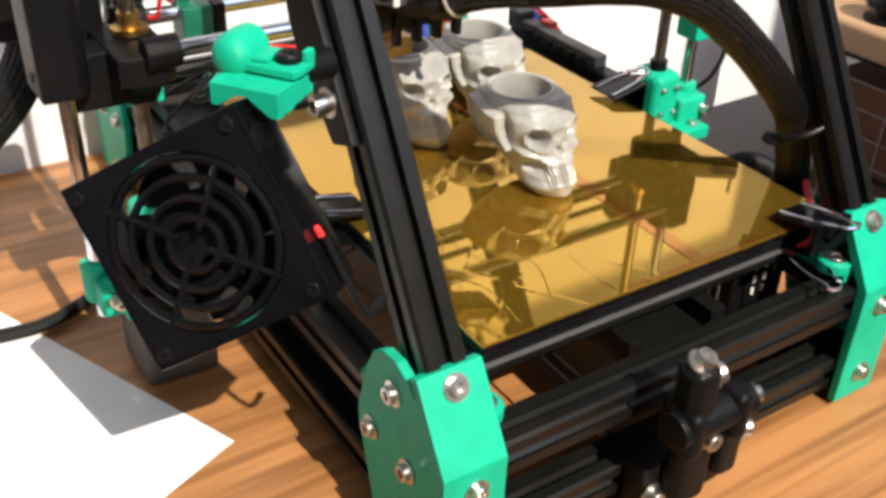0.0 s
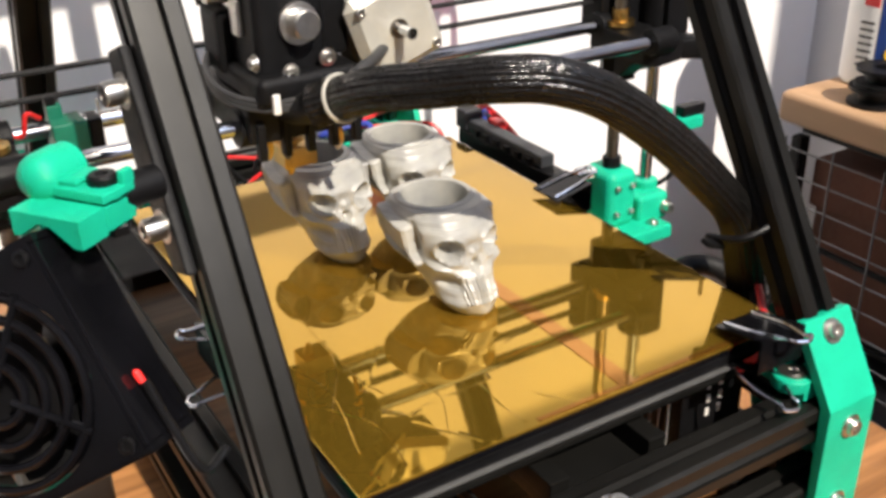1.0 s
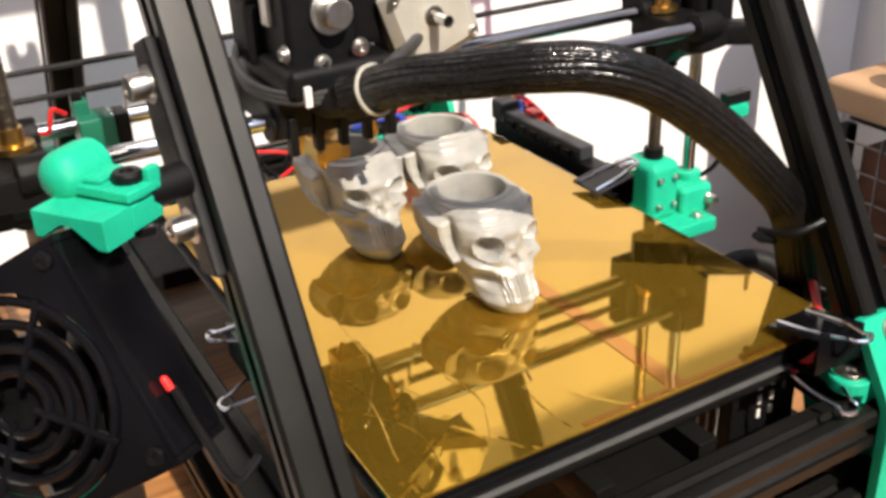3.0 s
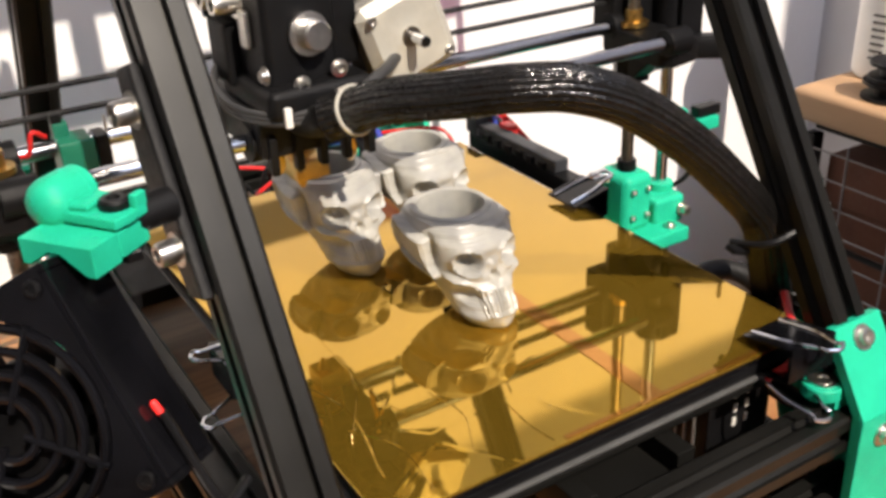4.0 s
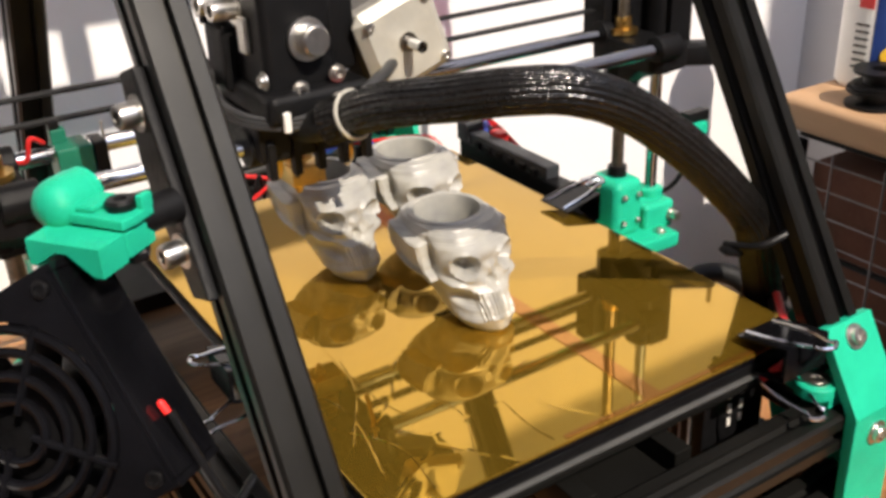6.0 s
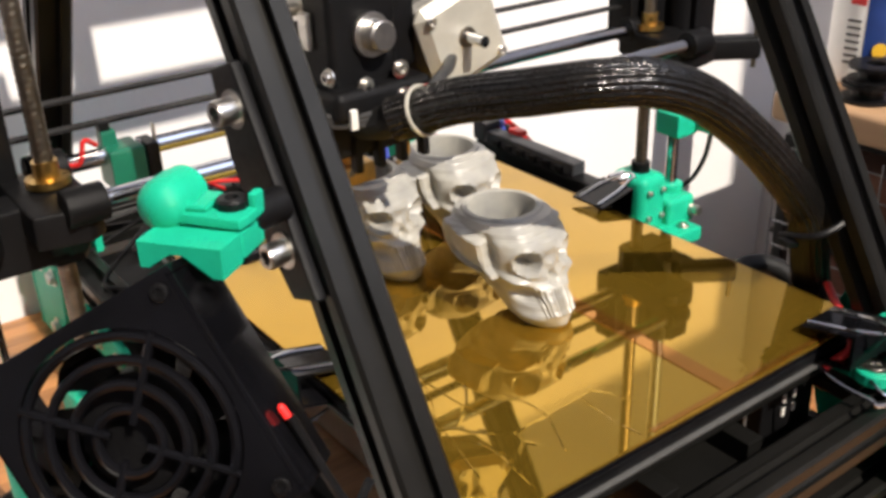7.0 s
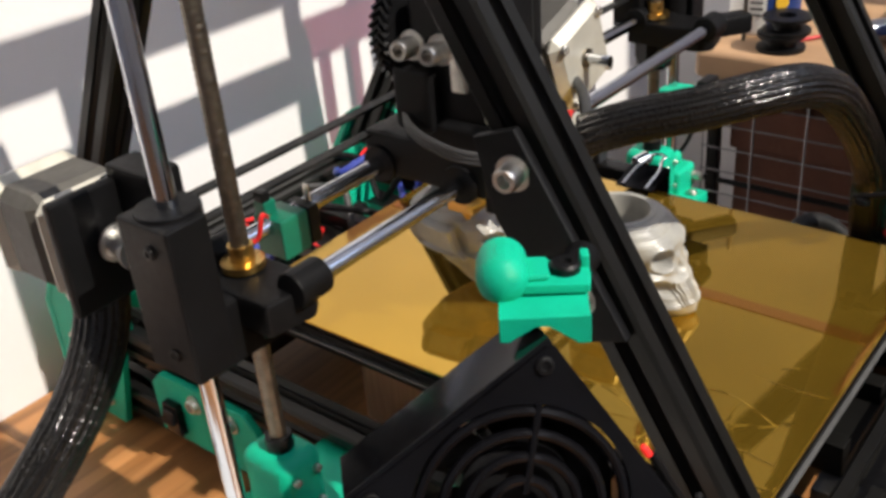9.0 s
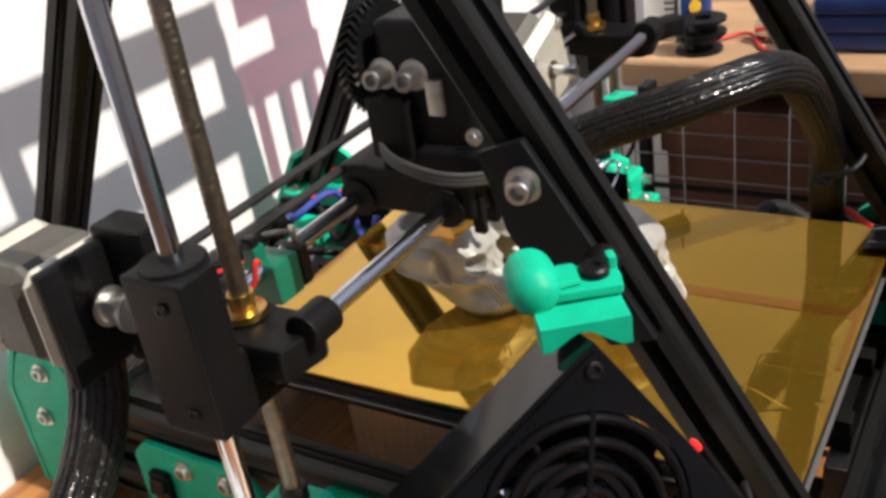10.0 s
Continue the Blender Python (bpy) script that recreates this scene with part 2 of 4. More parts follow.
def rod(a, b, r, segs=20, bm=None, r2=None, bevel=0.0):
    own = bmesh.new()
    length = (Vector(b) - Vector(a)).length
    bmesh.ops.create_cone(own, cap_ends=True, segments=segs, radius1=r, radius2=r if r2 is None else r2, depth=length)
    if bevel:
        bmesh.ops.bevel(own, geom=[e for e in own.edges if len(e.link_faces) == 2 and any(len(f.verts) > 4 for f in e.link_faces)], offset=bevel, segments=2, affect="EDGES", profile=0.5)
    bmesh.ops.transform(own, matrix=Matrix.Translation((Vector(a) + Vector(b)) / 2) @ frame_of(a, b), verts=own.verts)
    return join(bm, own)


def prism(outline, a, b, m, bevel=0.0, bm=None):
    """An outline in x, y of the pose m, from height a to height b along its z."""
    own = bmesh.new()
    low = [own.verts.new((x, y, a)) for x, y in outline]
    high = [own.verts.new((x, y, b)) for x, y in outline]
    own.faces.new(low[::-1])
    own.faces.new(high)
    for i in range(len(low)):
        j = (i + 1) % len(low)
        own.faces.new((low[i], low[j], high[j], high[i]))
    if bevel:
        bmesh.ops.bevel(own, geom=own.edges[:], offset=bevel, segments=2, affect="EDGES", profile=0.5)
    bmesh.ops.transform(own, matrix=m, verts=own.verts)
    return join(bm, own)


def lathe(profile, m, segs=28, bm=None):
    """A turned form: rows of (radius, height) about the z of the pose m."""
    own = bmesh.new()
    rings = []
    for r, z in profile:
        if r < 1e-6:
            rings.append([own.verts.new((0, 0, z))])
        else:
            rings.append([own.verts.new((r * math.cos(2 * math.pi * k / segs), r * math.sin(2 * math.pi * k / segs), z)) for k in range(segs)])
    for p, q in zip(rings, rings[1:]):
        for k in range(segs):
            j = (k + 1) % segs
            if len(p) == 1 and len(q) > 1:
                own.faces.new((p[0], q[k], q[j]))
            elif len(q) == 1 and len(p) > 1:
                own.faces.new((p[k], p[j], q[0]))
            elif len(p) > 1:
                own.faces.new((p[k], p[j], q[j], q[k]))
    bmesh.ops.transform(own, matrix=m, verts=own.verts)
    return join(bm, own)


def smooth_path(points, steps=8):
    """A smooth line through the points."""
    p = [Vector(q) for q in points]
    p = [2 * p[0] - p[1]] + p + [2 * p[-1] - p[-2]]
    out = []
    for i in range(1, len(p) - 2):
        for s in range(steps):
            t = s / steps
            out.append(0.5 * ((2 * p[i]) + (p[i + 1] - p[i - 1]) * t + (2 * p[i - 1] - 5 * p[i] + 4 * p[i + 1] - p[i + 2]) * t * t + (3 * p[i] - p[i - 1] - 3 * p[i + 1] + p[i + 2]) * t ** 3))
    return out + [p[-2]]


def hose(points, r, segs=12, steps=8, bm=None, wob=0.0, ribs=0):
    """A tube along a smooth line, uneven by wob, with ribs of strands under its skin."""
    own = bmesh.new()
    line = smooth_path(points, steps)
    side = None
    rings = []
    for i, q in enumerate(line):
        d = (line[min(i + 1, len(line) - 1)] - line[max(i - 1, 0)]).normalized()
        if side is None:
            side = d.orthogonal().normalized()
        side = (side - d * side.dot(d)).normalized()
        other = d.cross(side)
        ring = []
        for k in range(segs):
            a = 2 * math.pi * k / segs
            rr = r * (1 + wob * noise.noise(q * 45 + Vector((2 * math.cos(a), 2 * math.sin(a), 0))))
            if ribs:
                rr *= 1 + 0.03 * math.cos(ribs * a + 0.015 * i)
            ring.append(own.verts.new(q + (side * math.cos(a) + other * math.sin(a)) * rr))
        rings.append(ring)
    for p, q in zip(rings, rings[1:]):
        for k in range(segs):
            j = (k + 1) % segs
            own.faces.new((p[k], p[j], q[j], q[k]))
    own.faces.new(rings[0][::-1])
    own.faces.new(rings[-1])
    return join(bm, own)


def slot_outline(w=0.020):
    """The cross-section of a slotted profile bar, w across."""
    h, s, d, i = w / 2, 0.0031, 0.0062, 0.0052
    quarter = [(h, -h + 0.0015), (h, -s), (h - 0.0018, -s), (h - 0.0018, -i), (h - d + 0.001, -0.0025), (h - d + 0.001, 0.0025), (h - 0.0018, i), (h - 0.0018, s), (h, s), (h, h - 0.0015)]
    out = []
    for k in range(4):
        c, t = (1, 0, -1, 0)[k], (0, 1, 0, -1)[k]
        out += [(c * x - t * y, t * x + c * y) for x, y in quarter]
    return out


def profile(a, b, up=(0, 0, 1), bm=None):
    a, b = Vector(a), Vector(b)
    return prism(slot_outline(), 0, (b - a).length, Matrix.Translation(a) @ frame_of(a, b, up), bm=bm)


def bolt(at, way, parent, r=0.0042, h=0.0040, washer=True, mat=None, name="bolt"):
    """A socket-head bolt with its washer; way points out of the surface."""
    way = Vector(way).normalized()
    m = Matrix.Translation(at) @ frame_of((0, 0, 0), way)
    rows = [(0, 0), (r * 1.45, 0), (r * 1.45, 0.0009), (r, 0.0009)] if washer else [(0, 0), (r, 0)]
    rows += [(r, h * 0.85), (r * 0.88, h), (r * 0.55, h), (r * 0.5, h * 0.45), (0, h * 0.45)]
    return part(name, lathe(rows, m, 16), mat or ZINC, parent)


# ---- the room ----
WX0, WX1, WY0, WY1, WZ0, WZ1 = -1.35, 0.71, -0.85, 0.28, -0.75, 2.0
whole("floor", box(((WX0 + WX1) / 2, (WY0 + WY1) / 2, WZ0 - 0.05), (WX1 - WX0 + 0.4, WY1 - WY0 + 0.4, 0.1), 0), FLOORWOOD, "dark wooden floor under the table", "floor", kind="structure")
whole("ceiling", box(((WX0 + WX1) / 2, (WY0 + WY1) / 2, WZ1 + 0.05), (WX1 - WX0 + 0.4, WY1 - WY0 + 0.4, 0.1), 0), WALLPAINT, "plain white ceiling", "ceiling", kind="structure")
whole("wall_north", box(((WX0 + WX1) / 2, WY1 + 0.06, 0.625), (WX1 - WX0 + 0.24, 0.12, 2.75), 0), WALLPAINT, "white painted wall with sunlit patches behind the table", "wall", kind="structure")
whole("wall_east", box((WX1 + 0.06, (WY0 + WY1) / 2, 0.625), (0.12, WY1 - WY0, 2.75), 0), GREYPAINT, "pale grey painted wall beside the shelf", "wall", kind="structure")
whole("wall_west", box((WX0 - 0.06, (WY0 + WY1) / 2, 0.625), (0.12, WY1 - WY0, 2.75), 0), WALLPAINT, "plain white wall closing the room", "wall", kind="structure")
# the window wall behind the camera, with one wide opening
OX0, OX1, OZ0, OZ1 = -0.450, 0.69, 0.60, 1.90
south = box(((WX0 + OX0) / 2, WY0 - 0.06, 0.625), (OX0 - WX0, 0.12, 2.75), 0)
box(((WX1 + OX1) / 2, WY0 - 0.06, 0.625), (WX1 - OX1, 0.12, 2.75), 0, bm=south)
box(((OX0 + OX1) / 2, WY0 - 0.06, (WZ0 + OZ0) / 2), (OX1 - OX0, 0.12, OZ0 - WZ0), 0, bm=south)
box(((OX0 + OX1) / 2, WY0 - 0.06, (WZ1 + OZ1) / 2), (OX1 - OX0, 0.12, WZ1 - OZ1), 0, bm=south)
whole("wall_south", south, WALLPAINT, "white wall with a wide window opening", "wall", kind="structure")

# ---- the table ----
table = thing("table", "varnished oak table with an orange-brown grain", "table", at=(0, -0.2, -0.03))
part("tabletop", box((-0.4125, -0.135, -0.015), (1.275, 0.825, 0.03), 0.003), OAK, table)
for x, y in ((-0.98, -0.48), (-0.98, 0.2), (0.17, -0.48), (0.17, 0.2)):
    part("leg", box((x, y, -0.39), (0.06, 0.06, 0.72), 0.004), OAK, table)

# ---- printer frame ----
frame_thing = thing("printer_frame", "black slotted aluminium printer frame with turquoise corner brackets", "printer frame", at=(0, 0, 0))
SX = 0.130          # half distance of the legs
APEX = 0.433
FRONT, BACK = -0.2125, 0.238
LOW, HIGH = 0.019, 0.066


def leg_y(z, side):
    return side * 0.603 * (APEX - z) + (0.020 if side > 0 else 0)


for sx in (-1, 1):
    for side in (-1, 1):
        part("leg", profile((sx * SX, leg_y(0.088, side), 0.088), (sx * SX, leg_y(0.445, side) + side * 0.006, 0.445), up=(1, 0, 0)), ANODISED, frame_thing)
    for z in (LOW, HIGH):
        part("side_bar", profile((sx * SX, FRONT + 0.011, z), (sx * SX, BACK - 0.011, z)), ANODISED, frame_thing)
for y in (FRONT, BACK):
    for z in (LOW, HIGH):
        part("cross_bar", profile((-SX - 0.01, y, z), (SX + 0.01, y, z)), ANODISED, frame_thing)
# its overhang past the left legs is unseen, added for the wall shadow
part("top_bar", profile((-0.235, 0.003, 0.438), (0.138, 0.003, 0.438)), ANODISED, frame_thing)

# ---- print bed ----
BX0, BX1, BY0, BY1, BZ = -0.105, 0.121, -0.194, 0.108, 0.106
bed = thing("print_bed", "heated bed with a mirror plate under amber film", "print bed", at=(0, -0.05, 0.085))
part("film_plate", box(((BX0 + BX1) / 2, (BY0 + BY1) / 2, BZ - 0.0008), (BX1 - BX0, BY1 - BY0, 0.0016), 0.0005), FILM, bed, "amber film over a mirror-like plate")
part("glass_plate", box(((BX0 + BX1) / 2, (BY0 + BY1) / 2, BZ - 0.0033), (BX1 - BX0 - 0.001, BY1 - BY0 - 0.001, 0.0034), 0.0006), GLOSSBLACK, bed)
part("edge_sheet", box(((BX0 + BX1) / 2, (BY0 + BY1) / 2, BZ - 0.0124), (BX1 - BX0 - 0.001, BY1 - BY0 + 0.001, 0.0016), 0.0003), GREYCAST, bed, "thin grey metal sheet")
part("heater_board", box(((BX0 + BX1) / 2, (BY0 + BY1) / 2, BZ - 0.0085), (BX1 - BX0 - 0.004, BY1 - BY0 - 0.002, 0.006), 0.001), BLACK, bed)
part("carrier_plate", box(((BX0 + BX1) / 2, (BY0 + BY1) / 2, BZ - 0.0185), (BX1 - BX0 - 0.01, BY1 - BY0 - 0.004, 0.004), 0.001), ANODISED, bed)

# a reddish strip along the plate, and reddish film at the front edge
part("red_film_strip", box((0.0255, (BY0 + BY1) / 2, BZ + 0.0001), (0.0085, BY1 - BY0 - 0.004, 0.0006), 0.0001), REDFILM, bed, "reddish strip running along the film")
part("film_fold", box(((BX0 + BX1) / 2 + 0.04, BY0 + 0.0028, BZ + 0.0001), (BX1 - BX0 - 0.085, 0.0026, 0.00044), 0.0001), REDFILM, bed, "reddish film folded at the front edge")

# wrinkles of the film near one front corner
for line in (((-0.069, -0.033), (-0.071, -0.083), (-0.070, -0.120), (-0.066, -0.136)), ((-0.091, -0.133), (-0.079, -0.154), (-0.081, -0.183)),
             ((-0.051, -0.129), (-0.047, -0.150), (-0.057, -0.174)), ((-0.028, -0.152), (-0.029, -0.172), (-0.027, -0.185)),
             ((-0.069, -0.083), (-0.075, -0.109), (-0.094, -0.142)), ((-0.094, -0.089), (-0.085, -0.123), (-0.093, -0.166))):
    part("film_wrinkle", hose([(x, y - 0.005, BZ - 0.00005) for x, y in line], 0.00036, 6, 6), FILM, bed)

# ---- corner brackets ----
def bracket(sx, side):
    """A turquoise printed corner: a rounded cheek, a folded front strip, a foot tab and an inner gusset."""
    name = "corner_bracket"
    y0 = FRONT if side < 0 else BACK
    cheek_x = sx * 0.1405
    m = Matrix(((0, 0, sx, cheek_x), (side, 0, 0, y0), (0, 1, 0, 0), (0, 0, 0, 1)))
    top = 0.114
    rim = [(0.0125, 0.003), (0.0125, 0.076), (0.0125 - 0.603 * (top - 0.090), top - 0.014)]
    rim += [(-0.026 + 0.021 * math.cos(a), 0.090 + 0.022 * math.sin(a)) for a in [radians(k) for k in (50, 80, 110, 140, 170)]]
    rim += [(-0.056, 0.066), (-0.056, 0.056), (-0.040, 0.003)]
    body = prism(rim, 0, 0.005, m, 0.0009)
    strip = [(0.0115, 0.003), (0.0165, 0.003), (0.0165, 0.077), (0.0165 - 0.603 * (top - 0.077), top), (0.0110 - 0.603 * (top - 0.077), top - 0.002), (0.0115, 0.077)]
    # the strip lies across x, folded where the slanting leg begins
    m2 = Matrix(((0, 0, 1, 0), (side, 0, 0, y0), (0, 1, 0, 0), (0, 0, 0, 1)))
    a, b = sorted((sx * 0.1145, sx * 0.1460))
    prism(strip, a, b, m2, 0.0009, body)
    ob = part(name, body, GREEN, frame_thing, "turquoise printed plastic")
    # the tab on the upper bar, and the gusset along the side bar
    tab = lathe([(0, 0), (0.0088, 0), (0.0095, 0.0008), (0.0095, 0.0058), (0.0088, 0.0066), (0, 0.0066)], pose(sx * 0.113, y0 - side * 0.006, HIGH + 0.0152), 20)
    box((sx * 0.121, y0 - side * 0.006, HIGH + 0.0160), (0.018, 0.018, 0.0115), 0.001, bm=tab)
    part("tab", tab, GREEN, ob)
    tri = [(0, 0), (0.030, 0), (0.030, -0.055), (0.024, -0.058)]
    gus = prism(tri, 0, 0.005, Matrix(((sx, 0, 0, sx * 0.112), (0, -side, 0, y0 - side * 0.004 + side * 0.0), (0, 0, 1, HIGH + 0.0102), (0, 0, 0, 1))) @ Matrix.Diagonal((1, -1, 1, 1)), 0.0008)
    box((sx * 0.117, y0 - side * 0.034, HIGH + 0.016), (0.005, 0.046, 0.014), 0.001, bm=gus)
    part("gusset", gus, GREEN, ob)
    slope = Vector((0, side, 0.603)).normalized()
    bolt((sx * 0.130, y0 + side * (0.0165 - 0.603 * 0.030), 0.107), slope, ob)
    bolt((sx * 0.130, y0 + side * 0.0165, HIGH - 0.001), (0, side, 0), ob)
    bolt((sx * 0.130, y0 + side * 0.0165, LOW + 0.001), (0, side, 0), ob)
    bolt((sx * 0.113, y0 - side * 0.006, HIGH + 0.0218), (0, 0, 1), ob, r=0.0046, h=0.0014)
    for dy, z in ((-0.024, 0.094), (-0.043, 0.061), (-0.012, 0.060), (-0.028, 0.019)):
        bolt((sx * 0.1455, y0 + side * dy, z), (sx, 0, 0), ob)
    return ob


for sx in (-1, 1):
    for side in (-1, 1):
        bracket(sx, side)
    for side in (-1, 1):
        part("foot", lathe([(0, 0), (0.011, 0), (0.012, 0.002), (0.010, 0.0092), (0, 0.0092)], pose(sx * 0.118, (FRONT if side < 0 else BACK) - side * 0.03, 0.0001), 20), RUBBER, frame_thing)

# green plates on the side bars, the left one with a rocker switch
for sx in (-1, 1):
    plate = prism([(-0.045, -0.024), (0.045, -0.024), (0.045, 0.010), (0.036, 0.019), (-0.036, 0.019), (-0.045, 0.010)], 0, 0.005, Matrix(((0, 0, sx, sx * 0.1405), (1, 0, 0, 0.110), (0, 1, 0, 0.043), (0, 0, 0, 1))), 0.001)
    ob = part("side_plate", plate, GREEN, frame_thing, "turquoise printed plastic")
    bolt((sx * 0.1456, 0.116, 0.052), (sx, 0, 0), ob)
    bolt((sx * 0.1456, 0.085, 0.052), (sx, 0, 0), ob)
    if sx < 0:
        rocker = box((-0.1475, 0.136, 0.036), (0.006, 0.013, 0.021), 0.001)
        box((-0.1515, 0.136, 0.039), (0.003, 0.010, 0.010), 0.001, pose(0, 0, 0, 0, 12, 0), rocker)
        part("rocker_switch", rocker, GLOSSBLACK, ob, "black rocker switch")

# black gusset on the left leg that carries the fan holder
ly = lambda z: leg_y(z, -1)
plate = prism([(ly(0.258) + 0.012, 0.256), (ly(0.262) - 0.008, 0.262), (ly(0.190) - 0.008, 0.192), (ly(0.190) + 0.009, 0.186), (ly(0.215) + 0.022, 0.214), (ly(0.228) + 0.022, 0.226)], 0, 0.0045, Matrix(((0, 0, -1, -0.1402), (1, 0, 0, 0), (0, 1, 0, 0), (0, 0, 0, 1))), 0.0012)
ARM = part("fan_bracket", plate, PRINTBLACK, frame_thing, "black printed plate bolted to the leg")
part("arm", rod((-0.1445, -0.138, 0.222), (-0.166, -0.142, 0.221), 0.006, 14, bevel=0.001), PRINTBLACK, ARM)
bolt((-0.1447, ly(0.246) + 0.002, 0.246), (-1, -0.15, 0), ARM, r=0.0046, h=0.008)
bolt((-0.1447, ly(0.204) + 0.002, 0.204), (-1, -0.15, 0), ARM, r=0.0044, h=0.008)

# ---- turquoise holder and the fan box ----
T = Vector((-0.190, -0.153, 0.2206))
U = Vector((-0.055, 0.036, -0.037)).normalized()
V = Vector((0.025, -0.046, -0.058))
V = (V - U * V.dot(U)).normalized()
N = U.cross(V).normalized()
FANW = 0.078
if N.y > 0:
    N = -N
FC = T + (U + V) * FANW / 2
FM = Matrix((U, V, U.cross(V).normalized())).transposed().to_4x4()
out = 1 if U.cross(V).dot(N) > 0 else -1
FP = Matrix.Translation(FC) @ FM                      # x along U, y along V, z across the fan


def fan_pose(x, y, z=0.0):
    return FP @ pose(x, y, out * z)


fan = thing("cooling_fan", "black square cooling fan in a dark box hung from the frame", "fan", at=tuple(FC))
h = FANW / 2
for cx, cy, sx_, sy_ in ((0, h - 0.0015, FANW, 0.003), (0, -h + 0.0015, FANW, 0.003), (h - 0.0015, 0, 0.003, FANW - 0.006), (-h + 0.0015, 0, 0.003, FANW - 0.006)):
    own = box((0, 0, 0), (sx_, sy_, 0.030), 0.0006)
    bmesh.ops.transform(own, matrix=fan_pose(cx, cy, -0.015), verts=own.verts)
    part("side_wall", own, GLOSSBLACK, fan)
# front panel with a round opening
ring = bmesh.new()
count = 48
rin = 0.0345
inner, outer = [], []
for k in range(count):
    a = 2 * math.pi * k / count
    c, s = math.cos(a), math.sin(a)
    q = (h - 0.002) / max(abs(c), abs(s))
    inner.append((rin * c, rin * s))
    outer.append((q * c, q * s))
levels = [[ring.verts.new((x, y, z)) for x, y in loop] for loop, z in ((outer, 0.0), (inner, 0.0), (inner, -0.004), (outer, -0.004))]
for p, q in zip(levels, levels[1:] + levels[:1]):
    for k in range(count):
        j = (k + 1) % count
        ring.faces.new((p[k], p[j], q[j], q[k]))
bmesh.ops.transform(ring, matrix=FP @ Matrix.Diagonal((1, 1, out, 1)) @ pose(0, 0, 0.001), verts=ring.verts)
part("front_panel", ring, GLOSSBLACK, fan)
for r in (0.010, 0.0175, 0.025, 0.0322):
    loop = [(r * math.cos(2 * math.pi * k / 36), r * math.sin(2 * math.pi * k / 36)) for k in range(37)]
    wire = hose([tuple((FP @ Vector((x, y, out * 0.0005)))) for x, y in loop], 0.0017, 8, 1)
    part("guard_ring", wire, GLOSSBLACK, fan)
for k in range(4):
    a = radians(45 + 90 * k)
    p, q = [FP @ Vector((r * math.cos(a), r * math.sin(a), out * 0.001)) for r in (0.006, 0.0345)]
    part("guard_spoke", rod(p, q, 0.0014, 8), GLOSSBLACK, fan)
part("hub", lathe([(0, 0.0), (0.0175, 0.0), (0.0190, -0.001), (0.0190, -0.016), (0, -0.016)], FP @ Matrix.Diagonal((1, 1, out, 1)) @ pose(0, 0, -0.006), 28), BLACK, fan)
for k in range(7):
    a = 2 * math.pi * k / 7
    blade = bmesh.new()
    grid = [[None] * 4 for _ in range(5)]
    for i in range(5):
        for j in range(4):
            r = 0.0185 + 0.0145 * i / 4
            b = a + 0.80 * (j / 3) + 0.25 * i / 4
            grid[i][j] = blade.verts.new((r * math.cos(b), r * math.sin(b), out * (-0.009 - 0.010 * j / 3)))
    for i in range(4):
        for j in range(3):
            blade.faces.new((grid[i][j], grid[i + 1][j], grid[i + 1][j + 1], grid[i][j + 1]))
    bmesh.ops.solidify(blade, geom=blade.faces[:], thickness=0.0012)
    bmesh.ops.transform(blade, matrix=FP, verts=blade.verts)
    part("blade", blade, BLACK, fan)
for cx in (-1, 1):
    for cy in (-1, 1):
        bolt(FP @ Vector((cx * (h - 0.006), cy * (h - 0.006), out * 0.001)), N, fan, r=0.0028, h=0.0015, washer=False, mat=BLACK)
for k in range(3):
    a = radians(20 + 120 * k)
    part("motor_strut", rod(FP @ Vector((0.008 * math.cos(a), 0.008 * math.sin(a), -out * 0.025)), FP @ Vector((0.0365 * math.cos(a), 0.0365 * math.sin(a), -out * 0.025)), 0.0022, 8), BLACK, fan)
# the red indicator beside the fan
part("indicator", lathe([(0, 0), (0.0013, 0), (0.0013, 0.0035), (0.0009, 0.0045), (0, 0.0050)], Matrix.Translation((-0.1695, -0.1765, 0.1715)) @ frame_of((0, 0, 0), (-0.25, 0.3, 0.7)), 14), LEDRED, fan, "small red indicator")
part("indicator_lead", hose([(-0.1690, -0.1770, 0.1720), (-0.164, -0.184, 0.155), (-0.158, -0.190, 0.140), (-0.148, -0.185, 0.142)], 0.0016, 8), BLACK, fan)

holder = thing("fan_holder", "turquoise printed ball clamp gripping the corner of the fan", "holder", at=(-0.172, -0.140, 0.220))
# its own axes: x along the face over the fan, y away from the fan, z up
HM = Matrix(((0.591, 0.807, 0, -0.1926), (-0.807, 0.591, 0, -0.1375), (0, 0, 1, 0), (0, 0, 0, 1)))
HXZ = HM @ Matrix(((1, 0, 0, 0), (0, 0, 1, 0), (0, 1, 0, 0), (0, 0, 0, 1)))          # outlines in x and z, drawn along y
block = prism([(-0.0005, 0.2230), (0.0275, 0.2230), (0.0275, 0.2128), (0.0235, 0.2128), (0.0150, 0.2202), (0.0105, 0.2202), (0.0030, 0.2140), (-0.0005, 0.2140)], 0.0, 0.0125, HXZ, 0.0006)
prism([(0.0020, 0.2226), (0.0278, 0.2226), (0.0278, 0.2138), (0.0020, 0.2138)], 0.0123, 0.0265, HXZ, 0.0008, block)
part("lower_jaw", block, GREEN, holder)
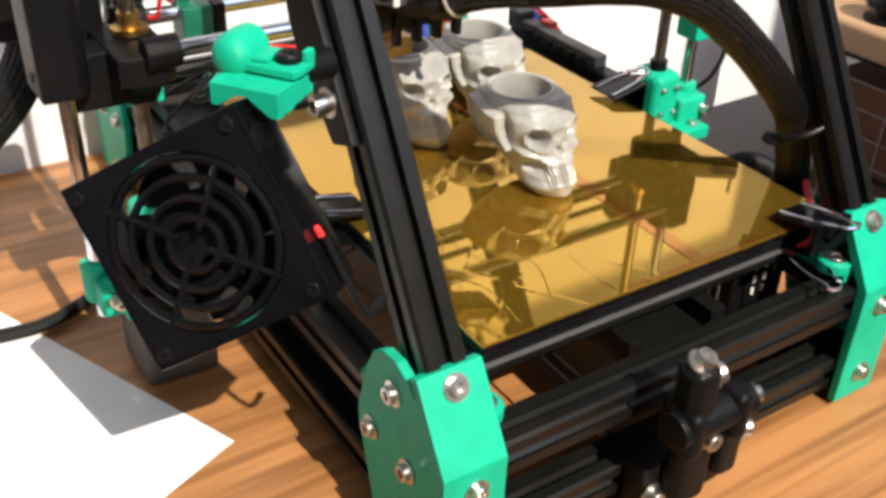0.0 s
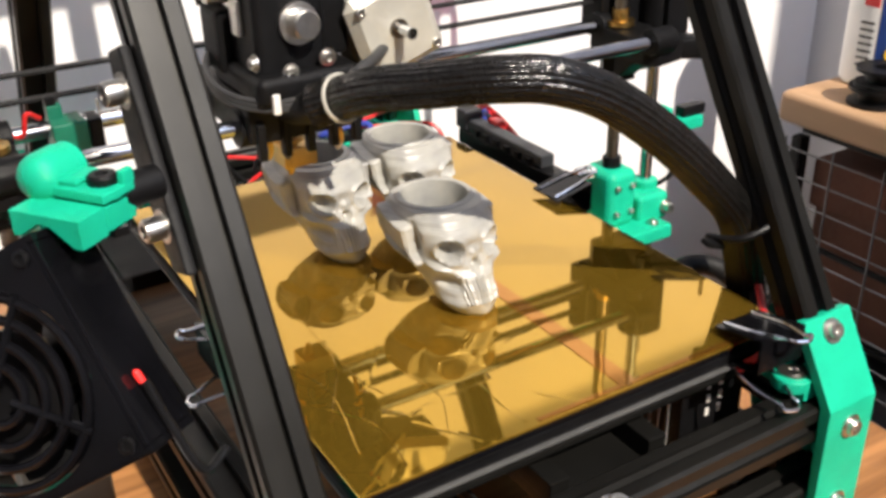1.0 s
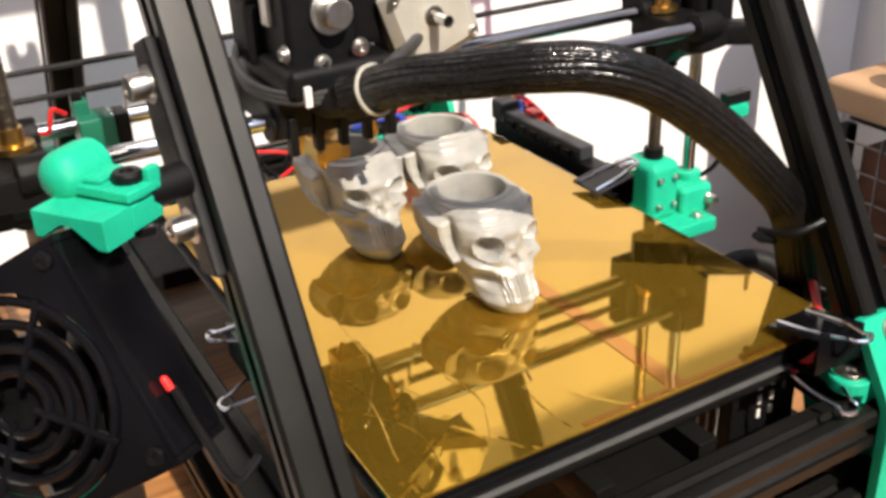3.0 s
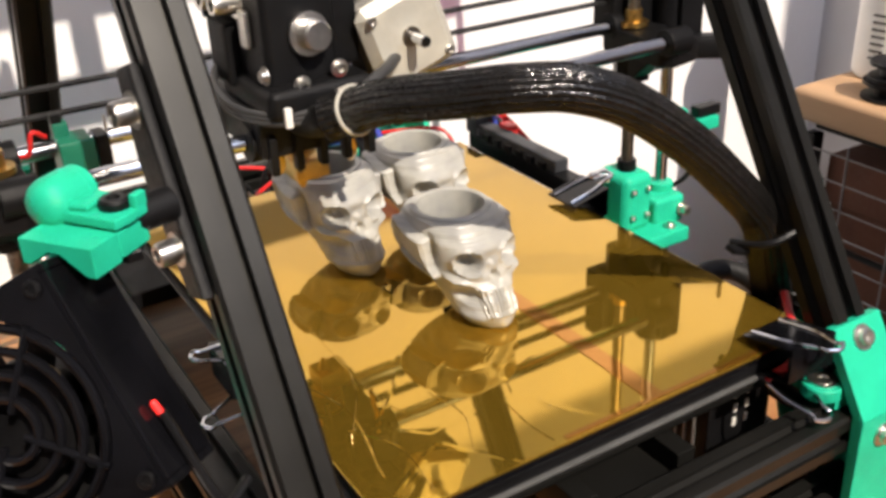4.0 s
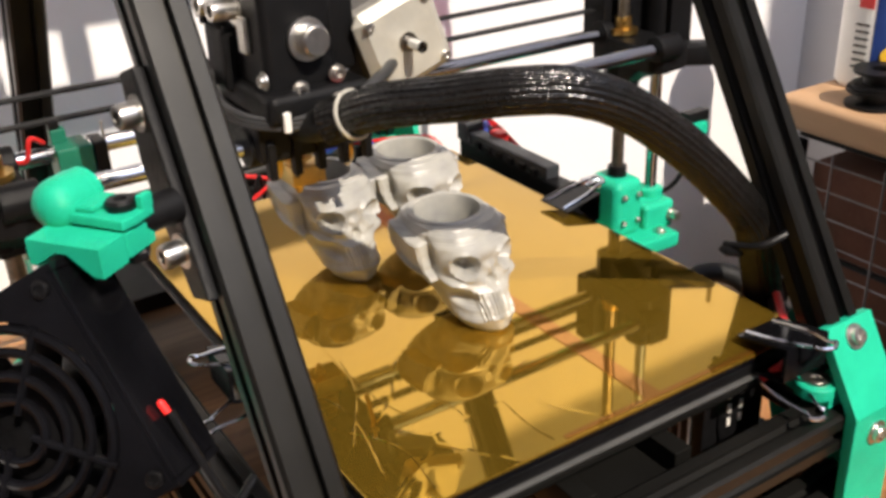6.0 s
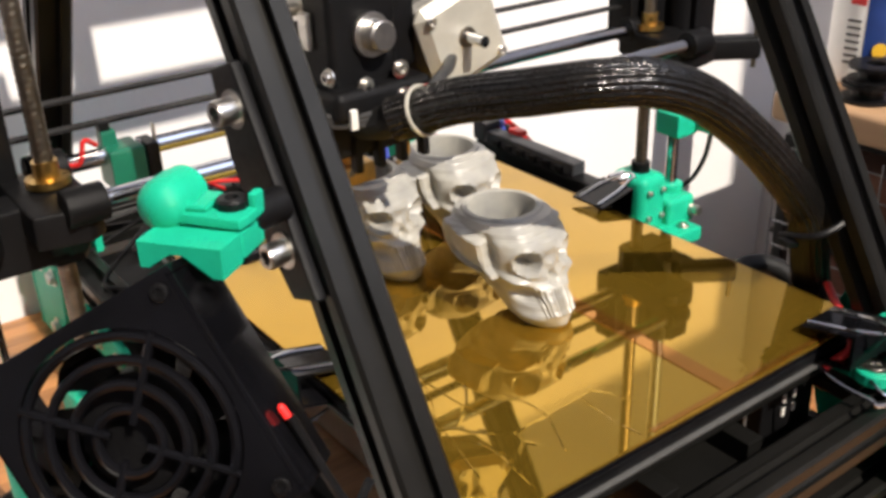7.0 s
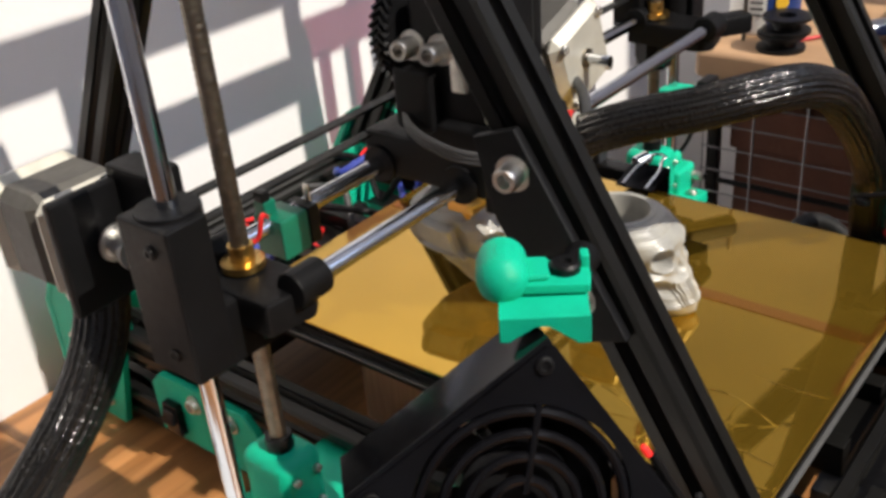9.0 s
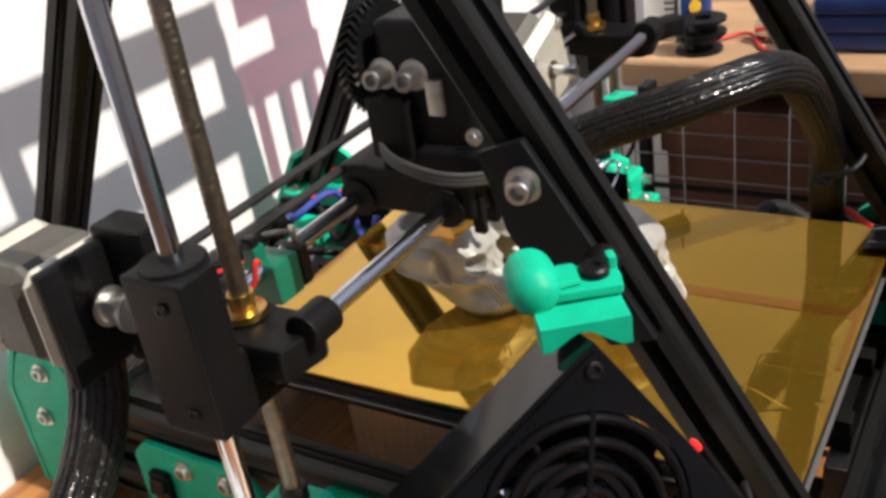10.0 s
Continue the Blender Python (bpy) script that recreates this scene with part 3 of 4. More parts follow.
# the upper jaw: a lip split from the block by a slot, and the barrel round the ball
lip = [(0.0000, 0.0120), (0.0282, 0.0112), (0.0290, 0.0170), (0.0290, 0.0262), (0.0245, 0.0270), (0.0150, 0.0270), (0.0000, 0.0262), (-0.0035, 0.0220), (-0.0035, 0.0160)]
jaw = prism(lip, 0.2238, 0.2272, HM, 0.0007)
barrel = [(0, -0.0030), (0.0036, -0.0026), (0.0062, -0.0012), (0.0078, 0.0012), (0.0084, 0.0040), (0.0084, 0.0125), (0.0079, 0.0132), (0.0079, 0.0165), (0.0070, 0.0174), (0, 0.0174)]
lathe(barrel, HM @ pose(0.0012, 0.0115, 0.2282, -90, 0, 0), 36, jaw)
prism([(0.0040, 0.0130), (0.0160, 0.0140), (0.0160, 0.0262), (0.0040, 0.0262)], 0.2270, 0.2296, HM, 0.0012, jaw)
part("upper_jaw", jaw, GREEN, holder)
prong = box((0, 0, 0), (0.0030, 0.0055, 0.0050), 0.0008)
bmesh.ops.transform(prong, matrix=HM @ pose(0.0275, 0.0240, 0.2290), verts=prong.verts)
part("prong", prong, GREEN, holder)
knob = [(0, 0), (0.0046, 0), (0.0050, 0.0008), (0.0050, 0.0030), (0.0042, 0.0038), (0.0022, 0.0038), (0.0018, 0.0024), (0, 0.0024)]
part("clamp_screw", lathe(knob, HM @ pose(0.0212, 0.0205, 0.2266), 24), BLACK, holder, "black screw head")
part("clamp_nut", lathe(knob, HM @ pose(0.0235, 0.0205, 0.2098), 6), BLACK, holder, "black nut")
part("shank", rod(HM @ Vector((0.0225, 0.0205, 0.2105)), HM @ Vector((0.0225, 0.0205, 0.2150)), 0.003, 14), BLACK, holder)

# ---- z axes ----
def z_axis(sx, px, py, rx, ry):
    ob = thing("z_axis", "steel guide rod and threaded spindle in a turquoise motor mount", "z axis", group="z axes", at=(px, py, 0.0))
    part("guide_rod", rod((rx, ry, 0.055), (rx, ry, 0.440), 0.0040, 24, bevel=0.0005), CHROME, ob)
    spindle = bmesh.new()
    segs, rings = 14, []
    steps = 340
    for i in range(steps + 1):
        z = 0.070 + 0.370 * i / steps
        ringv = []
        for k in range(segs):
            a = 2 * math.pi * k / segs
            r = 0.00385 + 0.00022 * math.sin(2 * math.pi * (z / 0.0028) - a)
            ringv.append(spindle.verts.new((px + r * math.cos(a), py + r * math.sin(a), z)))
        rings.append(ringv)
    for p, q in zip(rings, rings[1:]):
        for k in range(segs):
            j = (k + 1) % segs
            spindle.faces.new((p[k], p[j], q[j], q[k]))
    part("spindle", spindle, SCREW, ob)
    part("coupler", rod((px, py, 0.070), (px, py, 0.111), 0.0062, 18, bevel=0.0008), BLACK, ob)
    mount = box((px + sx * 0.004, py - 0.001, 0.061), (0.052, 0.058, 0.010), 0.002)
    box((px, py + 0.001, 0.084), (0.024, 0.030, 0.040), 0.006, bm=mount, segs=4)
    box(((rx + px) / 2 + sx * 0.010, ry - 0.004, 0.072), (0.026, 0.026, 0.020), 0.003, bm=mount, segs=3)
    rod((rx, ry, 0.066), (rx, ry, 0.087), 0.0085, 24, mount, bevel=0.001)
    box((px - sx * 0.035, py, 0.061), (0.03, 0.050, 0.010), 0.002, bm=mount)
    part("motor_mount", mount, GREEN, ob, "turquoise printed mount")
    part("motor", box((px + sx * 0.002, py, 0.0285), (0.042, 0.042, 0.054), 0.004), GREYMETAL, ob)
    for dx, dz in ((-0.006, 0.094), (0.006, 0.094), (-0.006, 0.076), (0.006, 0.076)):
        bolt((px + dx, py - 0.0142, dz), (0, -1, 0), ob, r=0.0020, h=0.0022, washer=False)
    for dx, dy in ((-0.0155, -0.018), (0.0155, -0.022), (-0.0155, 0.0155)):
        bolt((px + sx * 0.004 + dx, py + dy, 0.066), (0, 0, 1), ob, r=0.003, h=0.0025)
    bolt((rx + 0.004, ry - 0.0172, 0.072), (0, -1, 0), ob, r=0.0034, h=0.006)
    # an unseen block over the left rods, added to shade the wall
    if sx < 0:
        part("shade_block", box(((px + rx) / 2, (py + ry) / 2, 0.437), (0.070, 0.040, 0.020), 0.003), PRINTBLACK, ob)
    return ob


LX, RX = -0.182, 0.182
z_axis(-1, LX, -0.0035, -0.219, -0.0175)
z_axis(1, RX, 0.006, 0.214, 0.008)
stop = thing("z_end_switch", "turquoise clamp with a black end switch on the guide rod", "switch", at=(0.214, 0.008, 0.13))
part("clamp", box((0.212, 0.004, 0.131), (0.020, 0.020, 0.016), 0.002), GREEN, stop)
part("switch_arm", box((0.228, -0.012, 0.130), (0.020, 0.010, 0.008), 0.001), GREEN, stop)
part("switch_body", box((0.232, -0.010, 0.1375), (0.019, 0.008, 0.007), 0.0008), BLACK, stop)
whole("switch_cable", hose([(0.236, -0.006, 0.134), (0.240, -0.002, 0.118), (0.241, 0.004, 0.095), (0.232, 0.012, 0.078), (0.205, 0.030, 0.070)], 0.0017, 8), BLACK, "thin black cable hanging from the end switch", "cable")

# ---- x gantry ----
gantry = thing("x_gantry", "horizontal gantry with two polished rods between black printed ends", "gantry", at=(0, 0, 0.19))
RZ = 0.196
for y in (-0.034, 0.014):
    part("smooth_rod", rod((-0.180, y, RZ), (0.178, y, RZ), 0.0040, 24), CHROME, gantry)
for sx, px, py, rx, ry in ((-1, LX, -0.0035, -0.219, -0.0175), (1, RX, 0.006, 0.214, 0.008)):
    end = rod((rx, ry, 0.179), (rx, ry, 0.2435), 0.0118, 28, bevel=0.001)
    e = part("bearing_housing", end, PRINTBLACK, gantry)
    part("housing_cheek", box((rx + sx * 0.004, ry - 0.001, 0.211), (0.018, 0.028, 0.062), 0.0015), PRINTBLACK, gantry)
    part("nut_block", prism([(-0.016, -0.029), (0.005, -0.033), (0.012, -0.027), (0.012, 0.024), (-0.016, 0.024)], 0.1805, 0.1955, Matrix(((-sx, 0, 0, px), (0, 1, 0, -0.004), (0, 0, 1, 0), (0, 0, 0, 1))), 0.0022), PRINTBLACK, gantry)
    column = rod((px, py, 0.1635), (px, py, 0.1810), 0.0115, 6, bevel=0.001)
    prism([(0.002, 0.1815), (0.026, 0.1815), (0.006, 0.1640), (0.002, 0.1640)], -0.008, 0.008, Matrix(((0, 0, 1, px), (-1, 0, 0, py), (0, 1, 0, 0), (0, 0, 0, 1))), 0.0015, column)
    part("nut_column", column, PRINTBLACK, gantry)
    for y in (-0.034, 0.014):
        part("rod_clamp", rod((px - sx * 0.0125, y, RZ), (px + sx * 0.004, y, RZ), 0.0078, 20, bevel=0.001), PRINTBLACK, gantry)
    part("web", box(((px + rx) / 2, (py + ry) / 2 + 0.004, 0.1800), (abs(px - rx), 0.020, 0.028), 0.002), PRINTBLACK, gantry)
    if sx < 0:
        part("motor_bracket", box((-0.197, 0.0275, 0.211), (0.016, 0.028, 0.060), 0.002), PRINTBLACK, gantry)
        part("motor_plate", box((-0.2125, 0.0385, 0.211), (0.044, 0.006, 0.050), 0.002), PRINTBLACK, gantry)
    else:
        part("idler_bracket", box((0.190, 0.022, 0.2125), (0.036, 0.020, 0.050), 0.002), PRINTBLACK, gantry)
        part("stop_arm", box((0.222, -0.022, 0.183), (0.040, 0.014, 0.014), 0.003, pose(0, 0, 0, 0, 0, -35)), PRINTBLACK, gantry)
    part("brass_nut", lathe([(0, 0), (0.009, 0), (0.009, 0.003), (0.0052, 0.0034), (0.0052, 0.010), (0, 0.010)], pose(px, py, 0.1966), 20), BRASS, gantry)
    if sx > 0:
        part("brass_sleeve", rod((px, py, 0.165), (px, py, 0.1713), 0.0052, 18), BRASS, gantry)
        part("stop_screw", rod((0.236, -0.032, 0.170), (0.236, -0.032, 0.203), 0.0015, 10), SCREW, gantry)
    for z in (0.190, 0.232):
        bolt((rx + sx * 0.0135, ry - 0.004, z), (sx, 0, 0), e, r=0.0025, h=0.0008, washer=False, mat=BLACK)
# belt
for z in (0.2090, 0.2215):
    part("belt", box((0.0, 0.022, z), (0.400, 0.0060, 0.0014), 0.0002), RUBBER, gantry)
part("pulley", lathe([(0, -0.007), (0.008, -0.007), (0.008, -0.006), (0.006, -0.0055), (0.006, 0.004), (0.008, 0.0045), (0.008, 0.007), (0, 0.007)], Matrix.Translation((-0.2125, 0.026, 0.212)) @ pose(0, 0, 0, 90, 0, 0), 24), ALU, gantry)
motor = thing("x_motor", "grey square stepper motor with pale cast end plates", "motor", at=(-0.2125, 0.066, 0.2125))
part("body", box((-0.2125, 0.0665, 0.2125), (0.041, 0.028, 0.041), 0.0045, segs=1), GREYMETAL, motor)
for y in (0.0475, 0.0855):
    part("end_plate", box((-0.2125, y, 0.2125), (0.0425, 0.010, 0.0425), 0.0045, segs=1), PALE, motor)
part("shaft", rod((-0.2125, 0.043, 0.212), (-0.2125, 0.018, 0.212), 0.0025, 14), CHROME, motor)
for dx in (-0.0155, 0.0155):
    for dz in (-0.0155, 0.0155):
        bolt((-0.2125 + dx, 0.0425, 0.2125 + dz), (0, -1, 0), motor, r=0.0027, h=0.003, washer=False)
# x end switch
xs = thing("x_end_switch", "dark turquoise clamp with a small black switch on the rods", "switch", at=(-0.142, 0.016, 0.20))
part("clamp", box((-0.145, 0.014, 0.1905), (0.016, 0.018, 0.019), 0.0015), DARKGREEN, xs)
part("hook", box((-0.149, 0.018, 0.2025), (0.007, 0.007, 0.008), 0.001), DARKGREEN, xs)
part("switch_body", box((-0.1335, 0.012, 0.1910), (0.006, 0.014, 0.018), 0.0008), BLACK, xs)
part("button", box((-0.150, 0.018, 0.2085), (0.005, 0.006, 0.005), 0.001), BLACK, xs)
part("lever", box((-0.1300, 0.012, 0.194), (0.0008, 0.003, 0.026), 0), ZINC, xs)
part("red_lead", hose([(-0.157, 0.008, 0.204), (-0.163, 0.004, 0.208), (-0.166, 0.006, 0.198), (-0.174, 0.012, 0.199)], 0.0011, 8), RED, xs)

# ---- print head ----
HXC = -0.050
head = thing("extruder", "black geared extruder with its motor, riding on the rods", "extruder", at=(HXC, -0.02, 0.2))
car = box((HXC, -0.012, 0.201), (0.058, 0.072, 0.022), 0.003)
for y in (-0.034, 0.014):
    rod((HXC - 0.031, y, RZ), (HXC + 0.031, y, RZ), 0.0095, 24, car, bevel=0.001)
for k in range(5):
    part("rib", box((HXC - 0.024 + 0.012 * k, -0.0475, 0.192), (0.004, 0.006, 0.018), 0.001), PRINTBLACK, head)
part("carriage", car, PRINTBLACK, head)
body = box((HXC - 0.006, -0.028, 0.245), (0.034, 0.046, 0.068), 0.004, segs=3)
box((HXC - 0.002, -0.030, 0.217), (0.050, 0.060, 0.014), 0.004, bm=body, segs=3)
box((HXC + 0.014, -0.026, 0.255), (0.020, 0.040, 0.060), 0.003, bm=body)
box((HXC - 0.015, -0.010, 0.232), (0.030, 0.022, 0.030), 0.003, bm=body)
part("body", body, PRINTBLACK, head)
# the big herringbone gear on its axle
gm = Matrix.Translation((HXC - 0.004, 0.006, 0.257)) @ pose(0, 0, 0, 90, 0, 0)
gear = bmesh.new()
teeth, rows = 40, 7
grid = []
for i in range(rows):
    z = 0.010 * i / (rows - 1) - 0.005
    skew = 0.16 * abs(i - (rows - 1) / 2) / ((rows - 1) / 2)
    loop = []
    for k in range(teeth * 4):
        a = 2 * math.pi * (k / (teeth * 4)) + skew
        r = (0.0245, 0.0268, 0.0268, 0.0245)[k % 4]
        loop.append(gear.verts.new((r * math.cos(a), r * math.sin(a), z)))
    grid.append(loop)
for p, q in zip(grid, grid[1:]):
    for k in range(teeth * 4):
        j = (k + 1) % (teeth * 4)
        gear.faces.new((p[k], p[j], q[j], q[k]))
gear.faces.new(grid[0][::-1])
gear.faces.new(grid[-1])
bmesh.ops.transform(gear, matrix=gm, verts=gear.verts)
part("gear", gear, BLACK, head, smooth=False)
# motor with a pale square face turned on edge
MC = Vector((-0.005, -0.055, 0.2353))
mm = Matrix.Translation(MC) @ pose(0, 0, 0, 90, 0, 0) @ pose(0, 0, 0, 0, 0, 19)
own = box((0, 0, 0), (0.0415, 0.0415, 0.026), 0.005, segs=1)
bmesh.ops.transform(own, matrix=mm @ pose(0, 0, -0.021), verts=own.verts)
part("motor_body", own, GREYMETAL, head)
own = box((0, 0, 0), (0.0423, 0.0423, 0.0095), 0.0045, segs=1)
bmesh.ops.transform(own, matrix=mm @ pose(0, 0, -0.0045), verts=own.verts)
part("motor_face", own, PALE, head, "pale cast metal motor face")
part("motor_shaft", rod(mm @ Vector((0, 0, 0)), mm @ Vector((0, 0, 0.013)), 0.0026, 16), CHROME, head)
part("shaft_boss", lathe([(0, 0), (0.0045, 0), (0.0045, 0.0012), (0, 0.0012)], mm, 20), SCREW, head)
for dx in (-0.0155, 0.0155):
    for dy in (-0.0155, 0.0155):
        bolt(mm @ Vector((dx, dy, 0.0002)), (0, -1, 0), head, r=0.0024, h=0.0018, washer=False)
# bolts of the idler
part("idler_bolt", lathe([(0, 0), (0.0095, 0), (0.0095, 0.002), (0.0068, 0.0022), (0.0068, 0.009), (0.0058, 0.010), (0, 0.010)], Matrix.Translation((HXC - 0.003, -0.0505, 0.2440)) @ frame_of((0, 0, 0), (0.1, -1, 0.05)), 6 * 4), ZINC, head)
for y in (-0.024, -0.008):
    bolt((HXC - 0.023, y, 0.2555), (-1, -0.1, 0.05), head, r=0.0048, h=0.012)
for p in ((HXC + 0.008, -0.0555, 0.228), (HXC - 0.010, -0.0555, 0.224), (HXC - 0.0235, -0.05, 0.229), (HXC + 0.006, -0.0605, 0.2175)):
    bolt(p, (0, -1, 0) if p[0] > HXC - 0.02 else (-1, 0, 0), head, r=0.0028, h=0.003)
part("tab", box((HXC - 0.0245, -0.034, 0.246), (0.003, 0.008, 0.016), 0.001), ZINC, head)
# hot end
hot = rod((HXC + 0.004, -0.010, 0.166), (HXC + 0.004, -0.010, 0.198), 0.0045, 16)
for k in range(5):
    rod((HXC + 0.004, -0.010, 0.176 + 0.0038 * k), (HXC + 0.004, -0.010, 0.1775 + 0.0038 * k), 0.0085, 20, hot)
part("hot_end", hot, BRASS, head)
block = box((HXC + 0.007, -0.010, 0.168), (0.018, 0.016, 0.010), 0.001)
part("heater_block", block, BRASS, head)
part("nozzle", lathe([(0, -0.006), (0.0012, -0.006), (0.0035, -0.001), (0.0035, 0.002), (0, 0.002)], pose(HXC + 0.004, -0.010, 0.163), 14), BRASS, head)
for k, (x, y) in enumerate(((-0.018, -0.040), (-0.010, -0.044), (0.016, -0.045))):
    part("heater_lead", hose([(HXC + x, y, 0.196), (HXC + x + 0.002, y + 0.002, 0.184), (HXC + x + 0.006, y + 0.016, 0.174)], 0.0014, 8), (YELLOW, GREYWIRE, BRASS)[k], head)
# wires round the front of the head
for k in range(3):
    dz = 0.002 * k
    part("wire", hose([(HXC - 0.020, 0.004, 0.226 + dz), (HXC - 0.034, -0.012, 0.218 + dz), (HXC - 0.036, -0.040, 0.212 + dz), (HXC - 0.020, -0.058, 0.209 + dz), (HXC + 0.010, -0.062, 0.210 + dz)], 0.0013, 8), GREYWIRE, head)
part("white_tie", box((HXC - 0.020, -0.0605, 0.2125), (0.0035, 0.003, 0.009), 0.0008), WHITEPLASTIC, head)
part("wire_stub", hose([(HXC - 0.010, -0.040, 0.205), (HXC - 0.008, -0.056, 0.207), (HXC - 0.004, -0.072, 0.212)], 0.0072, 14, wob=0.1), RUBBER, head)
part("motor_cable", hose([(-0.006, -0.046, 0.227), (-0.021, -0.062, 0.226), (-0.033, -0.071, 0.225), (-0.043, -0.077, 0.222), (-0.047, -0.072, 0.214)], 0.0027, 12), GREYWIRE, head)
part("red_tip", box((HXC + 0.013, -0.066, 0.220), (0.006, 0.004, 0.004), 0.001), RED, head)

# ---- braided sleeves ----
loom = thing("cable_sleeve", "thick black braided cable sleeve arching from the head to the leg", "cable", at=(0.05, -0.1, 0.2))
path = [(-0.056, -0.068, 0.2110), (-0.048, -0.076, 0.2150), (-0.040, -0.097, 0.2235), (-0.027, -0.122, 0.2295), (-0.010, -0.141, 0.2335), (0.011, -0.152, 0.2320), (0.036, -0.157, 0.2210), (0.069, -0.157, 0.1970), (0.096, -0.157, 0.1725), (0.119, -0.156, 0.1480), (0.129, -0.154, 0.1260), (0.136, -0.154, 0.1000), (0.142, -0.158, 0.0660)]
part("sleeve", hose(path, 0.0094, 110, 10, wob=0.02, ribs=22), SLEEVE, loom)
tie_at, tie_way = Vector((-0.047, -0.0785, 0.2160)), Vector((0.010, -0.028, 0.011)).normalized()
tie_x = tie_way.orthogonal().normalized()
tie_y = tie_way.cross(tie_x)
part("wire_tie", hose([tuple(tie_at + (tie_x * math.cos(a) + tie_y * math.sin(a)) * 0.0103) for a in [2 * math.pi * k / 24 for k in range(25)]], 0.0009, 8, 2), PALE, loom, "pale wire tie")
tie = thing("leg_tie", "black clip that holds the sleeve to the leg", "clip", at=(0.118, -0.16, 0.146))
part("band", hose([(0.106, -0.152, 0.138), (0.110, -0.170, 0.143), (0.126, -0.1745, 0.150), (0.139, -0.162, 0.155)], 0.0018, 8), BLACK, tie)
part("tail", box((0.104, -0.158, 0.137), (0.012, 0.006, 0.003), 0.0008, pose(0, 0, 0, 10, 20, 0)), BLACK, tie)
whole("motor_sleeve", hose([(-0.214, 0.050, 0.192), (-0.222, 0.046, 0.172), (-0.240, 0.042, 0.150), (-0.268, 0.040, 0.128), (-0.300, 0.045, 0.100), (-0.335, 0.060, 0.055), (-0.360, 0.085, 0.016), (-0.410, 0.130, 0.012)], 0.0112, 110, 8, wob=0.02, ribs=22), SLEEVE, "black braided sleeve falling from the motor to the table", "cable")
whole("table_cable", hose([(-0.145, 0.03, 0.03), (-0.165, 0.06, 0.012), (-0.20, 0.075, 0.006), (-0.25, 0.06, 0.005), (-0.33, 0.09, 0.005), (-0.42, 0.20, 0.005)], 0.0042, 10), RUBBER, "black ribbed cable lying on the table", "cable")

# ---- y rail, power box, supply ----
rail = thing("bed_rail", "black channel rail on a grey metal bracket under the bed", "rail", at=(0.012, 0.0, 0.06))
ch = box((0.012, 0.000, 0.0615), (0.062, 0.396, 0.007), 0.0006)
for x in (-0.015, 0.039):
    part("ridge", box((x, 0.000, 0.0705), (0.010, 0.396, 0.011), 0.0008), ANODISED, rail)
part("channel", ch, ANODISED, rail)
brk = box((0.010, -0.195, 0.0545), (0.084, 0.013, 0.006), 0.0012)
for x in (-0.028, 0.046):
    part("bracket_leg", box((x, -0.1945, 0.0365), (0.006, 0.012, 0.030), 0.001), GREYCAST, rail)
part("end_bracket", brk, GREYCAST, rail, "pale grey metal bracket")
for y in (-0.160, -0.099, 0.06):
    bolt((0.014, y, 0.065), (0, 0, 1), rail, r=0.0055, h=0.0055)
part("belt", box((-0.036, 0.0, 0.050), (0.0016, 0.38, 0.006), 0), RUBBER, rail)
part("second_belt", box((-0.043, 0.0, 0.050), (0.0016, 0.38, 0.006), 0), RUBBER, rail)

psu = thing("power_converter", "matt black power converter box with white printing", "converter", at=(0.1, -0.12, 0.02))
part("case", box((0.100, -0.125, 0.0525), (0.042, 0.096, 0.062), 0.0012), BLACK, psu)
part("lid", box((0.100, -0.125, 0.0845), (0.044, 0.098, 0.004), 0.001), BLACK, psu)
for k in range(6):
    part("vent", box((0.096 + 0.008 * (k % 2), -0.1732, 0.052 + 0.008 * (k // 2)), (0.0022, 0.0008, 0.0045), 0), WHITEPLASTIC, psu)
part("green_indicator", box((0.0786, -0.118, 0.066), (0.0012, 0.0030, 0.0030), 0.0004), LEDGREEN, psu, "small green light")
bolt((0.1215, -0.160, 0.062), (0.4, -1, 0), psu, r=0.0052, h=0.007)


def words(text, m, size, mat, parent, name="printing"):
    curve = bpy.data.curves.new(name, "FONT")
    curve.body, curve.size, curve.extrude = text, size, 0.0002
    tmp = bpy.data.objects.new(name, curve)
    scene.collection.objects.link(tmp)
    bpy.context.view_layer.update()
    me = bpy.data.meshes.new_from_object(tmp.evaluated_get(bpy.context.evaluated_depsgraph_get()))
    bpy.data.objects.remove(tmp)
    bpy.data.curves.remove(curve)
    bm = bmesh.new()
    bm.from_mesh(me)
    bpy.data.meshes.remove(me)
    bmesh.ops.transform(bm, matrix=m, verts=bm.verts)
    return part(name, bm, mat, parent, "white printing", smooth=False)


# the printing runs up the side that faces the rail
side_m = Matrix(((0, 0, -1, 0.0788), (-1, 0, 0, -0.132), (0, 1, 0, 0.026), (0, 0, 0, 1)))
words("5A", side_m, 0.011, WHITEPLASTIC, psu)
for k, (y, length) in enumerate(((-0.146, 0.020), (-0.152, 0.034), (-0.158, 0.030), (-0.164, 0.040), (-0.126, 0.010))):
    part("printed_bar", box((0.0788, y, 0.030 + length / 2 + (0.03 if k == 4 else 0)), (0.0004, 0.0014, length), 0), WHITEPLASTIC, psu, "unreadable white print")

